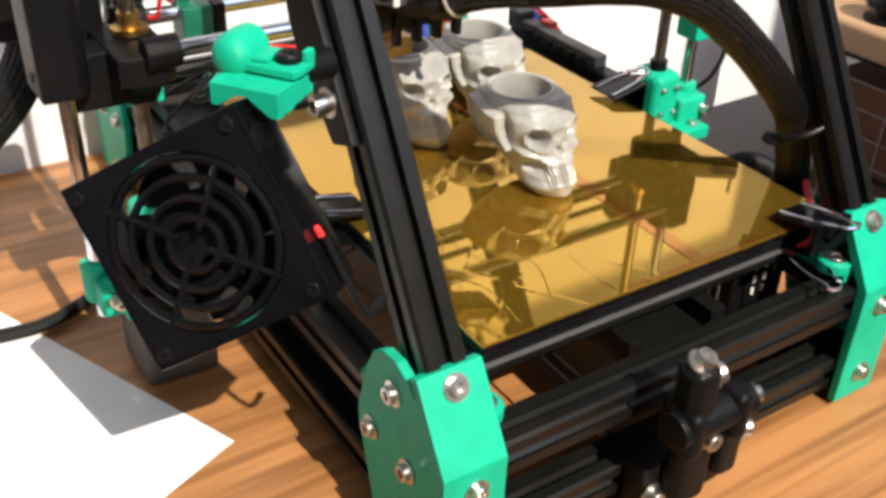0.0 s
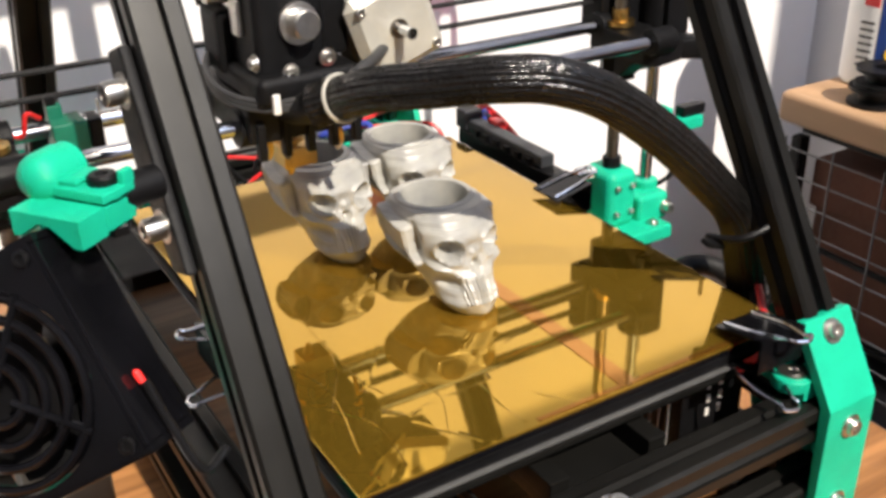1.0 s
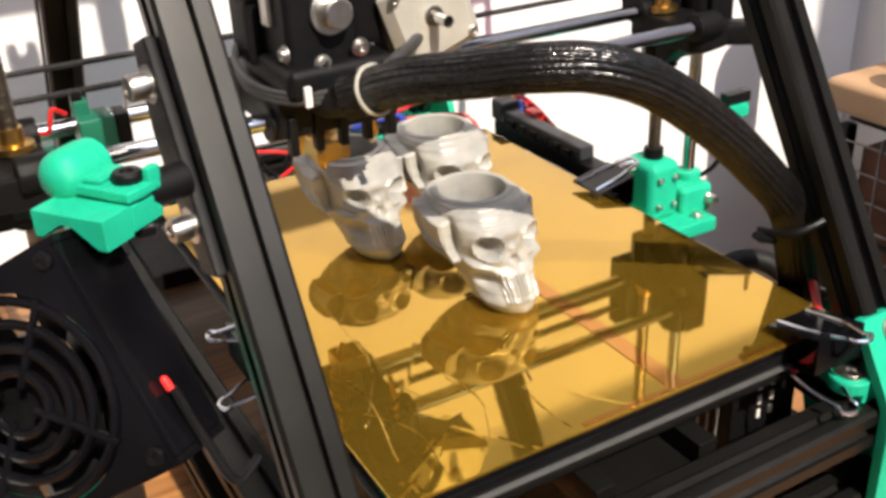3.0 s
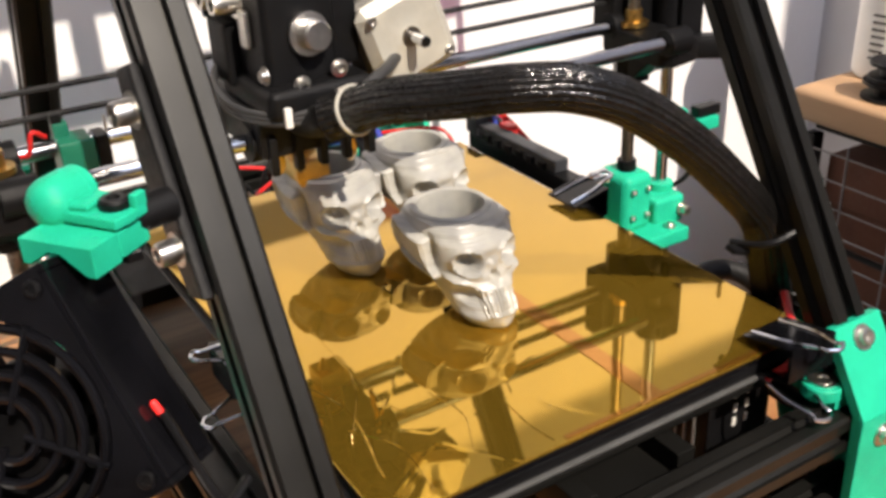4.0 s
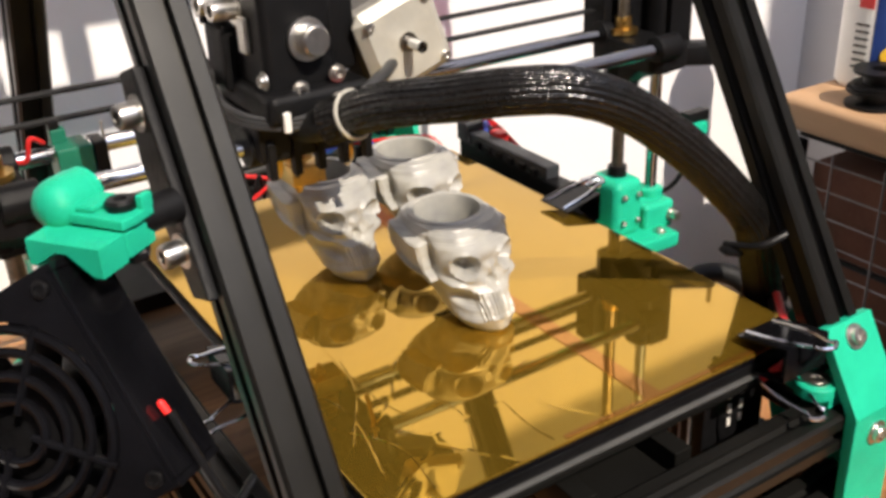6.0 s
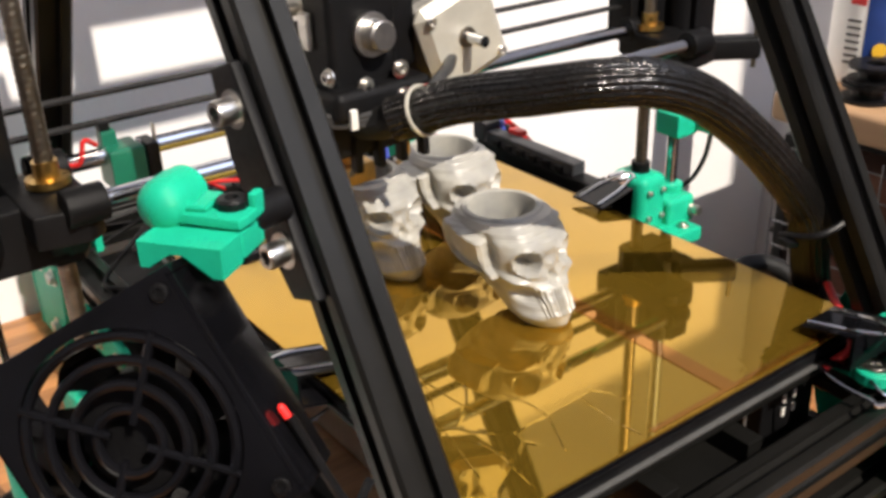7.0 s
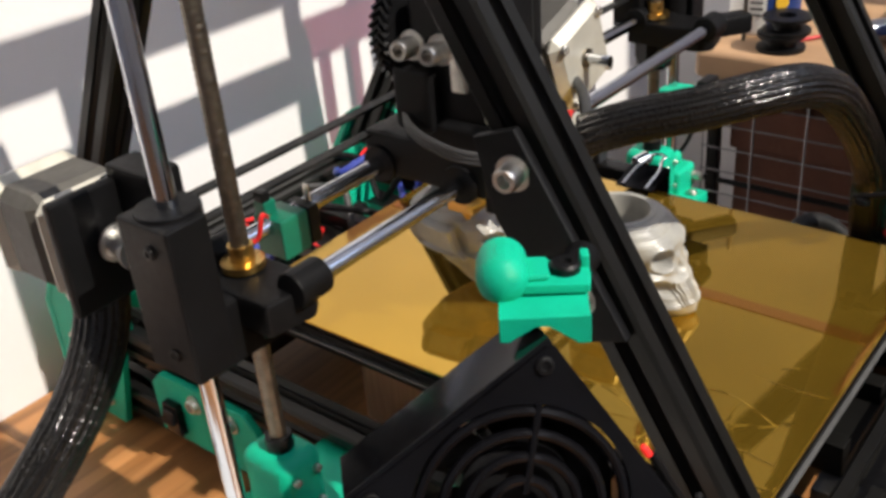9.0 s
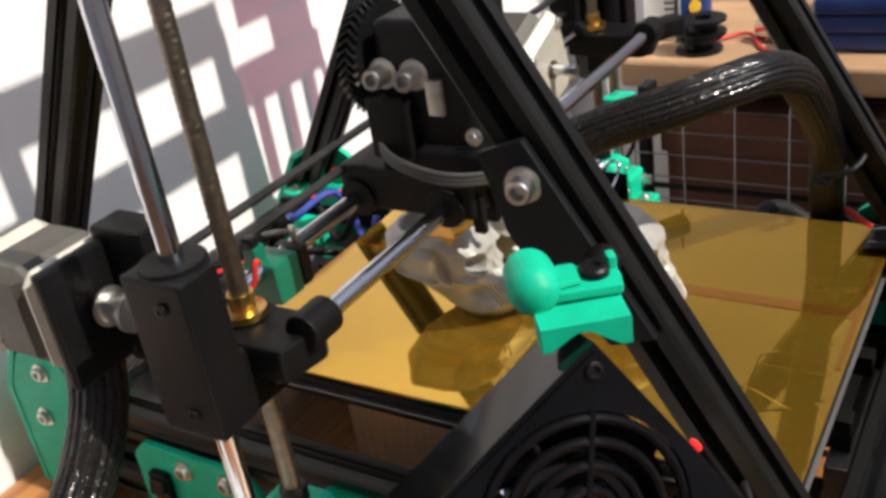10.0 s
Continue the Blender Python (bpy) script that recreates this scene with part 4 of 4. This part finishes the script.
sup = thing("power_supply", "bright sheet-metal power supply case on the table", "power supply", at=(-0.02, -0.05, 0))
part("terminal_cover", box((-0.036, -0.076, 0.0205), (0.040, 0.038, 0.041), 0.0015), ALU, sup)
part("case", box((0.008, -0.002, 0.0245), (0.128, 0.150, 0.047), 0.0015), ALU, sup)
bolt((-0.036, -0.0951, 0.029), (0, -1, 0), sup, r=0.0015, h=0.001, washer=False)
bolt((-0.0205, -0.0951, 0.014), (0, -1, 0), sup, r=0.0015, h=0.001, washer=False)

# ---- black articulated mount on the front bars ----
mount = thing("arm_mount", "black jointed mount bolted to the front bar", "mount", at=(0, -0.25, 0.02))
part("base", box((-0.012, -0.2305, 0.021), (0.056, 0.014, 0.034), 0.003), PRINTBLACK, mount)
part("arm", box((-0.020, -0.2435, 0.046), (0.020, 0.014, 0.058), 0.005, segs=3), PRINTBLACK, mount)
for x in (-0.034, -0.006):
    part("lug", box((x, -0.248, 0.070), (0.010, 0.022, 0.026), 0.004, segs=3), PRINTBLACK, mount)
part("joint", rod((-0.042, -0.2500, 0.072), (0.004, -0.2500, 0.072), 0.0085, 24, bevel=0.001), BLACK, mount)
part("upright", box((-0.030, -0.2480, 0.090), (0.016, 0.016, 0.028), 0.005, segs=3), BLACK, mount)
part("side_link", box((0.006, -0.2420, 0.040), (0.014, 0.012, 0.040), 0.004, segs=3), BLACK, mount)
for p, d in (((-0.030, -0.2480, 0.1038), (0.2, -0.4, 1)), ((-0.0215, -0.2480, 0.094), (1, -0.3, 0.2)), ((0.0045, -0.2500, 0.072), (1, 0, 0)), ((0.0135, -0.2430, 0.044), (1, -0.6, 0)), ((-0.034, -0.2380, 0.020), (0, -1, 0)), ((-0.026, -0.2380, 0.011), (0, -1, 0)), ((-0.020, -0.2510, 0.060), (0, -1, 0))):
    bolt(p, d, mount, r=0.0048, h=0.006)

# ---- binder clips ----
def binder_clip(at, into, size=1.0):
    """A black sprung clip with two wire handles; into points from its back into the plate."""
    f = Vector(into).normalized()
    s = Vector((0, 0, 1)).cross(f)
    m = Matrix.Translation(at) @ Matrix((f, s, Vector((0, 0, 1)))).transposed().to_4x4() @ Matrix.Diagonal((size, size, 1, 1))
    ob = thing("binder_clip", "black binder clip with bent wire handles on the bed edge", "clip", group="clips on the bed edge", at=at)
    body = prism([(-0.012, -0.0085), (-0.012, 0.0085), (0.013, 0.0030), (0.0132, 0.0018), (-0.0105, 0.0070), (-0.0105, -0.0070), (0.0132, -0.0135), (0.013, -0.0148)], -0.0125, 0.0125, m @ Matrix(((1, 0, 0, 0), (0, 0, 1, 0), (0, 1, 0, 0), (0, 0, 0, 1))))
    part("spring", body, GLOSSBLACK, ob)
    for up in (1, -1):
        z0 = 0.0035 if up > 0 else -0.0150
        z1 = 0.010 if up > 0 else -0.024
        pts = [(0.012, -0.008, z0), (-0.006, -0.0075, (z0 + z1) / 2 + up * 0.001), (-0.018, -0.004, z1), (-0.021, -0.0045, z1 + up * 0.001), (-0.0235, 0.0, z1 + up * 0.001), (-0.021, 0.0045, z1 + up * 0.001), (-0.018, 0.004, z1), (-0.006, 0.0075, (z0 + z1) / 2 + up * 0.001), (0.012, 0.008, z0)]
        part("handle", hose([tuple(m @ Vector(p)) for p in pts], 0.0010, 8, 6), CHROME, ob, "bent steel wire handle")
    return ob


binder_clip((BX0 - 0.002, -0.068, BZ + 0.0015), (1, 0, 0))
binder_clip((BX1 - 0.023, BY0 - 0.003, BZ + 0.0015), (0, 1, 0), 1.1)
binder_clip((BX1 + 0.002, -0.019, BZ + 0.0015), (-1, 0, 0))

# ---- skull cups ----
def skull_mesh():
    """A cup shaped as a skull: round opening on top, sockets, cheeks and a row of teeth, leaning out to the chin."""
    H, segs, rows = 0.0475, 120, 60
    # height, front, back, half width
    keys = [(0.00, 0.0415, 0.012, 0.0098), (0.04, 0.0428, 0.009, 0.0118), (0.15, 0.0430, 0.002, 0.0148), (0.22, 0.0410, -0.003, 0.0156), (0.40, 0.0372, -0.012, 0.0182), (0.50, 0.0345, -0.018, 0.0198), (0.62, 0.0312, -0.0225, 0.0218), (0.74, 0.0312, -0.0265, 0.0226), (0.84, 0.0300, -0.0262, 0.0230), (0.93, 0.0260, -0.0255, 0.0222), (1.00, 0.0220, -0.0230, 0.0204)]

    def at_key(t):
        for a, b in zip(keys, keys[1:]):
            if t <= b[0]:
                u = (t - a[0]) / (b[0] - a[0])
                u = u * u * (3 - 2 * u)
                return [a[k] + (b[k] - a[k]) * u for k in (1, 2, 3)]
        return keys[-1][1:]

    def bump(a, t, a0, t0, sa, st):
        d = (math.degrees(a) - a0 + 180) % 360 - 180
        return math.exp(-(d / sa) ** 2 - ((t - t0) / st) ** 2)

    bm = bmesh.new()
    grid = []
    for i in range(rows + 1):
        t = i / rows
        f, b, w = at_key(t)
        cy, hl = (f + b) / 2, (f - b) / 2
        loop = []
        for k in range(segs):
            a = 2 * math.pi * k / segs - math.pi          # 0: the face
            n = 1.65 + 0.95 * min(1, t * 1.3)
            c, s = math.cos(a), math.sin(a)
            q = (abs(c) ** n + abs(s) ** n) ** (-1 / n)
            x, y = w * q * s, cy + hl * q * c
            deg = math.degrees(a)
            push = 0.0
            for side in (-1, 1):
                e = math.sqrt(((deg - side * 29) / 12.5) ** 2 + ((t - 0.685) / 0.105) ** 2)
                push -= 0.0072 * math.exp(-e ** 4)                               # eye socket
                push += 0.0021 * math.exp(-((e - 1.28) / 0.24) ** 2)             # its raised rim
                push += 0.0034 * math.exp(-((deg - side * 50) / 15) ** 2 - ((t - 0.50 - 0.0012 * (abs(deg) - 50)) / 0.035) ** 2)    # cheek bone
                push -= 0.0038 * math.exp(-(((deg - side * 47) / 21) ** 2 + ((t - 0.345) / 0.085) ** 2) ** 2)                      # hollow cheek
                push += 0.0016 * bump(a, t, side * 60, 0.12, 26, 0.055)          # jaw
                push -= 0.0030 * math.exp(-(((deg - side * 66) / 7) ** 2 + ((t - 0.76) / 0.15) ** 2) ** 2)                         # groove before the temple
                d, u = abs(deg - side * 96), abs(t - 0.72 - 0.0016 * (abs(deg) - 96))
                if d < 27 and u < 0.20:
                    edge = min((27 - d) / 3.0, (0.20 - u) / 0.022, 1)
                    push += 0.0046 * edge - 0.0022 * max(0, min((20 - d) / 2.5, (0.145 - u) / 0.02, 1))                            # temple plate with a sunk panel
            push -= 0.0046 * math.exp(-((abs(deg) / 6.5) ** 2 + ((t - 0.505) / 0.055) ** 2) ** 2)                                  # nose
            push += 0.0022 * bump(a, t, 0, 0.63, 7, 0.06)
            push += 0.0012 * bump(a, t, 0, 0.80, 30, 0.05)                       # brow
            if 0.13 < t < 0.45 and abs(deg) < 36:
                fadein = min(1, (t - 0.13) / 0.04, (0.45 - t) / 0.06, (36 - abs(deg)) / 6)
                push += fadein * (0.0012 + 0.0007 * math.cos(deg * 0.95) - 0.0004 * math.exp(-((t - 0.265) / 0.022) ** 2))         # teeth
            push += 0.0005 * noise.noise(Vector((x * 160, y * 160, t * 8)))
            r = math.hypot(x, y - cy) or 1
            loop.append(bm.verts.new((x * (1 + push / r), cy + (y - cy) * (1 + push / r), t * H)))
        grid.append(loop)
    # the rim and the round well
    f, b, w = keys[-1][1:]
    for r, z in ((0.0196, H + 0.0006), (0.0190, H + 0.0016), (0.0180, H + 0.0019), (0.0166, H + 0.0015), (0.0161, H - 0.001), (0.0156, H - 0.014), (0.0150, H - 0.026), (0.0100, H - 0.029), (0.002, H - 0.0292)):
        grid.append([bm.verts.new((r * math.sin(2 * math.pi * k / segs - math.pi), -0.0015 + r * math.cos(2 * math.pi * k / segs - math.pi), z)) for k in range(segs)])
    for p, q in zip(grid, grid[1:]):
        for k in range(segs):
            j = (k + 1) % segs
            bm.faces.new((p[k], p[j], q[j], q[k]))
    bm.faces.new(grid[0][::-1])
    bm.faces.new(grid[-1])
    bmesh.ops.transform(bm, matrix=Matrix(((-1, 0, 0, 0), (0, -1, 0, 0), (0, 0, 1, 0), (0, 0, 0, 1))), verts=bm.verts)
    return bm


first = whole("skull_cup", skull_mesh(), SILVER, "silver-grey printed skull cup with a round well, on the bed", "skull cup", group="skull cups on the bed")
first.matrix_basis = pose(0.0045, -0.0685, BZ, 0, 0, 2)
copy_thing(first, pose(-0.0220, 0.0145, BZ, 0, 0, 2))
copy_thing(first, pose(0.0320, 0.0145, BZ, 0, 0, 2))

# ---- things on and by the table ----
whole("paper_sheet", box((-0.181 - 0.40 * 0.1485 - 0.916 * 0.105, -0.085 + 0.916 * 0.1485 - 0.40 * 0.105, 0.0008), (0.210, 0.297, 0.0006), 0, pose(0, 0, 0, 0, 0, 23.6)), PAPER, "white sheet of paper lying on the table", "paper")

strip = thing("terminal_strip", "row of black connectors and cable clamps behind the bed", "connectors", at=(0.142, 0.06, 0.08))
part("bar", box((0.142, 0.060, 0.101), (0.014, 0.118, 0.012), 0.002), BLACK, strip)
part("cover", box((0.141, 0.064, 0.1115), (0.011, 0.088, 0.009), 0.0015), SLATE, strip, "slate-grey plastic cover")
part("end_block", box((0.141, 0.113, 0.1145), (0.015, 0.013, 0.014), 0.0015), SLATE, strip)
for k in range(6):
    part("latch", box((0.1345, 0.032 + 0.0125 * k, 0.1095), (0.003, 0.006, 0.005), 0.0006), BLACK, strip)
part("red_plug", box((0.148, 0.088, 0.1145), (0.008, 0.012, 0.009), 0.0015), RED, strip, "red plug")
part("post", box((0.142, 0.10, 0.0855), (0.010, 0.010, 0.020), 0.001), BLACK, strip)
part("second_post", box((0.142, 0.02, 0.0855), (0.010, 0.010, 0.020), 0.001), BLACK, strip)
for k, m in enumerate((RED, RED, BLUEWIRE, BLACK, GREYWIRE)):
    part("lead", hose([(0.144, 0.112 - 0.008 * k, 0.112), (0.152, 0.122 - 0.006 * k, 0.122 - 0.002 * k), (0.164, 0.112, 0.112 - 0.004 * k), (0.170, 0.085 - 0.006 * k, 0.095)], 0.0018, 8), m, strip)
part("terminal_screw", rod((0.148, 0.000, 0.107), (0.158, -0.004, 0.109), 0.005, 14, bevel=0.001), CHROME, strip)

bundle = thing("bed_wires", "red and black wires running from the bed to the leg", "wires", at=(0.11, -0.18, 0.1))
part("red_wire", hose([(0.088, -0.196, 0.093), (0.094, -0.203, 0.103), (0.104, -0.196, 0.106), (0.116, -0.184, 0.105), (0.132, -0.165, 0.108)], 0.0020, 10), RED, bundle)
part("black_wire", hose([(0.092, -0.190, 0.093), (0.104, -0.190, 0.101), (0.118, -0.178, 0.100), (0.134, -0.160, 0.104)], 0.0020, 10), BLACK, bundle)
whole("bed_loom", hose([(0.095, -0.13, 0.092), (0.128, -0.118, 0.100), (0.150, -0.128, 0.094), (0.156, -0.150, 0.070), (0.152, -0.165, 0.030)], 0.0055, 12), RUBBER, "black cable loop beside the bed", "cable")
tangle = thing("wire_tangle", "tangle of dark wires behind the bed", "wires", at=(-0.02, 0.17, 0.05))
rng = random.Random(4)
for k in range(12):
    x = -0.11 + 0.02 * k
    pts = [(x + rng.uniform(-0.03, 0.03), 0.125 + 0.02 * j + rng.uniform(-0.012, 0.012), 0.075 + rng.uniform(-0.012, 0.028)) for j in range(5)]
    part("wire", hose(pts, rng.choice((0.0014, 0.0020, 0.0026)), 8), (BLACK, BLACK, GREYWIRE, BLUEWIRE, BLACK, RED)[k % 6], tangle)
board = thing("control_board", "dark control board in a black tray behind the bed", "circuit board", at=(-0.0, 0.17, 0.04))
part("tray", box((0.0, 0.170, 0.050), (0.225, 0.095, 0.012), 0.002), BLACK, board)
part("board", box((0.02, 0.172, 0.0585), (0.13, 0.075, 0.0022), 0.0004), DARKGREEN, board)
for k in range(10):
    part("component", box((-0.03 + 0.011 * k, 0.165 + 0.012 * ((k * 7) % 4 - 1.5), 0.0635), (0.007, 0.009, 0.008), 0.0008), (BLACK, GREYMETAL, RED)[k % 3 if k % 4 else 0], board)
for x in (-0.060, 0.085):
    part("bracket", box((x, 0.205, 0.066), (0.030, 0.020, 0.018), 0.002), GREEN, board, "turquoise printed bracket")

# ---- top of the frame: unseen bar and pink plate, shaped from their wall shadows ----
top = thing("shadow_bracket", "unseen black bar and pink translucent plate that cast the wall shadows", "bracket", at=(0, 0, 0.46))
part("upper_bar", box((-0.06, 0.003, 0.515), (0.39, 0.020, 0.020), 0.002), BLACK, top)
for x in (-0.067, 0.128):
    part("post", box((x, 0.003, 0.4768), (0.018, 0.016, 0.058), 0.001), BLACK, top)
pink = bpy.data.materials.new("pink_translucent_sheet")
pink.use_nodes = True
nn, ll = pink.node_tree.nodes, pink.node_tree.links
clear = nn.new("ShaderNodeBsdfTransparent")
clear.inputs[0].default_value = (0.62, 0.22, 0.34, 1)
blend = nn.new("ShaderNodeMixShader")
blend.inputs[0].default_value = 0.35
nn["Principled BSDF"].inputs["Base Color"].default_value = (0.5, 0.08, 0.2, 1)
ll.new(clear.outputs[0], blend.inputs[1])
ll.new(nn["Principled BSDF"].outputs[0], blend.inputs[2])
ll.new(blend.outputs[0], nn["Material Output"].inputs[0])
sheet = box((0.194, 0.014, 0.514), (0.084, 0.003, 0.034), 0)
box((0.2125, 0.014, 0.4825), (0.051, 0.003, 0.031), 0, bm=sheet)
box((0.1905, 0.014, 0.4520), (0.107, 0.003, 0.032), 0, bm=sheet)
for x, w in ((0.155, 0.014), (0.190, 0.012), (0.2205, 0.016), (0.2425, 0.007)):
    box((x, 0.014, 0.3985), (w, 0.003, 0.077), 0, bm=sheet)
part("pink_plate", sheet, pink, top, "pink translucent plastic")

# ---- shelf rack ----
SHX, SHY, SHZ = 0.455, 0.105, 0.052
rack = thing("shelf_rack", "wire shelf rack with a pale wooden top board", "shelf", at=(0.58, -0.2, WZ0))
part("top_board", box((SHX + 0.115, SHY - 0.36, SHZ + 0.013), (0.23, 0.72, 0.028), 0.006, segs=3), SHELFWOOD, rack)
part("under_frame", box((SHX + 0.118, SHY - 0.36, SHZ - 0.006), (0.20, 0.69, 0.010), 0.001), BLACK, rack)
for x in (SHX + 0.012, SHX + 0.215):
    for y in (SHY - 0.02, SHY - 0.70):
        part("post", box((x, y, (WZ0 + SHZ) / 2 - 0.005), (0.012, 0.012, SHZ - WZ0 - 0.012), 0.002), BLACK, rack)
for level in (-0.055, -0.125, -0.20, -0.30, -0.42):
    part("rail", rod((SHX + 0.010, SHY - 0.01, level), (SHX + 0.010, SHY - 0.71, level), 0.003, 8), BLACK, rack)
net = bmesh.new()
for k in range(20):
    z = SHZ - 0.022 - 0.024 * k
    rod((SHX + 0.004, SHY - 0.01, z), (SHX + 0.004, SHY - 0.71, z), 0.0009, 6, net)
for k in range(15):
    y = SHY - 0.012 - 0.05 * k
    rod((SHX + 0.003, y, SHZ - 0.012), (SHX + 0.003, y, -0.50), 0.0009, 6, net)
part("side_mesh", net, WIRE, rack, "thin grey wire mesh")
for z in (-0.13, -0.33):
    part("shelf", box((SHX + 0.115, SHY - 0.36, z - 0.026), (0.20, 0.68, 0.004), 0.001), BLACK, rack)
carton = thing("cardboard_box", "brown cardboard box with a loose lid inside the wire rack", "box", at=(SHX + 0.1, SHY - 0.355, -0.127))
part("body", box((SHX + 0.100, SHY - 0.355, -0.072), (0.156, 0.635, 0.110), 0.003), CARD, carton)
part("lid", box((SHX + 0.100, SHY - 0.355, 0.0005), (0.164, 0.645, 0.045), 0.003), CARD, carton)
part("tape", box((SHX + 0.0175, SHY - 0.30, -0.018), (0.0006, 0.05, 0.040), 0), SHELFWOOD, carton, "pale brown tape")
for k, y in enumerate((SHY - 0.14, SHY - 0.38, SHY - 0.60)):
    whole("storage_bin", box((SHX + 0.105, y, -0.248), (0.17, 0.20, 0.17), 0.008, segs=3), DARKCLOTH, "dark plastic storage bin on the wire rack", "bin", group="bins on the rack")

# spray can on the board
can = thing("spray_can", "white spray can with a dark blue label", "can", at=(0.545, 0.075, SHZ + 0.027))
cz = SHZ + 0.0275
part("body", lathe([(0, 0), (0.031, 0), (0.033, 0.003), (0.033, 0.165), (0.030, 0.172), (0.020, 0.182), (0, 0.182)], pose(0.545, 0.075, cz), 36), WHITEPLASTIC, can)
lab = bmesh.new()
arc = [radians(a) for a in range(205, 321, 5)]
for z in (cz + 0.010, cz + 0.160):
    for a in arc:
        lab.verts.new((0.545 + 0.0334 * math.cos(a), 0.075 + 0.0334 * math.sin(a), z))
lab.verts.ensure_lookup_table()
for k in range(len(arc) - 1):
    lab.faces.new((lab.verts[k], lab.verts[k + 1], lab.verts[len(arc) + k + 1], lab.verts[len(arc) + k]))
part("label", lab, NAVY, can, "dark blue label")
for k in range(7):
    a = radians(188)
    part("printed_bar", box((0.545 + 0.0331 * math.cos(a), 0.075 + 0.0331 * math.sin(a), cz + 0.02 + 0.006 * k), (0.0008, 0.012, 0.002), 0, pose(0, 0, 0, 0, 0, 8)), GREYMETAL, can, "unreadable print")
part("red_bar", box((0.545 - 0.0331, 0.075 - 0.006, cz + 0.085), (0.0008, 0.014, 0.03), 0), RED, can, "red print")
part("badge", lathe([(0, 0), (0.0065, 0), (0.0065, 0.0008), (0, 0.0008)], Matrix.Translation((0.545 - 0.0226, 0.075 - 0.0252, cz + 0.032)) @ frame_of((0, 0, 0), (-0.67, -0.74, 0)), 20), YELLOW, can, "round pale badge")
reel = thing("tape_reel", "black tape reel lying on the wooden board", "reel", at=(0.488, 0.035, SHZ + 0.027))
rows = [(0.008, 0.0), (0.022, 0.0), (0.022, 0.003), (0.013, 0.0035), (0.013, 0.012), (0.022, 0.0125), (0.022, 0.0155), (0.008, 0.0155), (0.008, 0.0)]
part("spool", lathe(rows, pose(0.488, 0.035, SHZ + 0.0272), 32), BLACK, reel)
part("second_spool", lathe(rows, pose(0.490, 0.032, SHZ + 0.0430), 32), BLACK, reel)
whole("red_lead", hose([(0.51, 0.03, SHZ + 0.029), (0.53, 0.00, SHZ + 0.031), (0.485, -0.03, SHZ + 0.029), (0.476, -0.09, SHZ + 0.030)], 0.0018, 8), RED, "thin red lead lying on the board", "lead")
for k in range(3):
    whole("folder", box((0.572, -0.172, SHZ + 0.036 + 0.017 * k), (0.16, 0.22, 0.016), 0.004, pose(0, 0, 0, 0, 0, 2 * k)), NAVY, "dark blue plastic folder stacked on the board", "folder", group="stacked folders")
whole("yellow_tool", box((0.565, -0.140, SHZ + 0.092), (0.05, 0.10, 0.024), 0.008, pose(0, 0, 0, 0, 0, 20), segs=3), YELLOW, "yellow plastic tool on the folders", "tool")
whole("metal_tube", rod((0.515, -0.015, SHZ + 0.0385), (0.545, -0.042, SHZ + 0.0385), 0.011, 20, bevel=0.001), CHROME, "short shiny metal tube on the board", "tube")
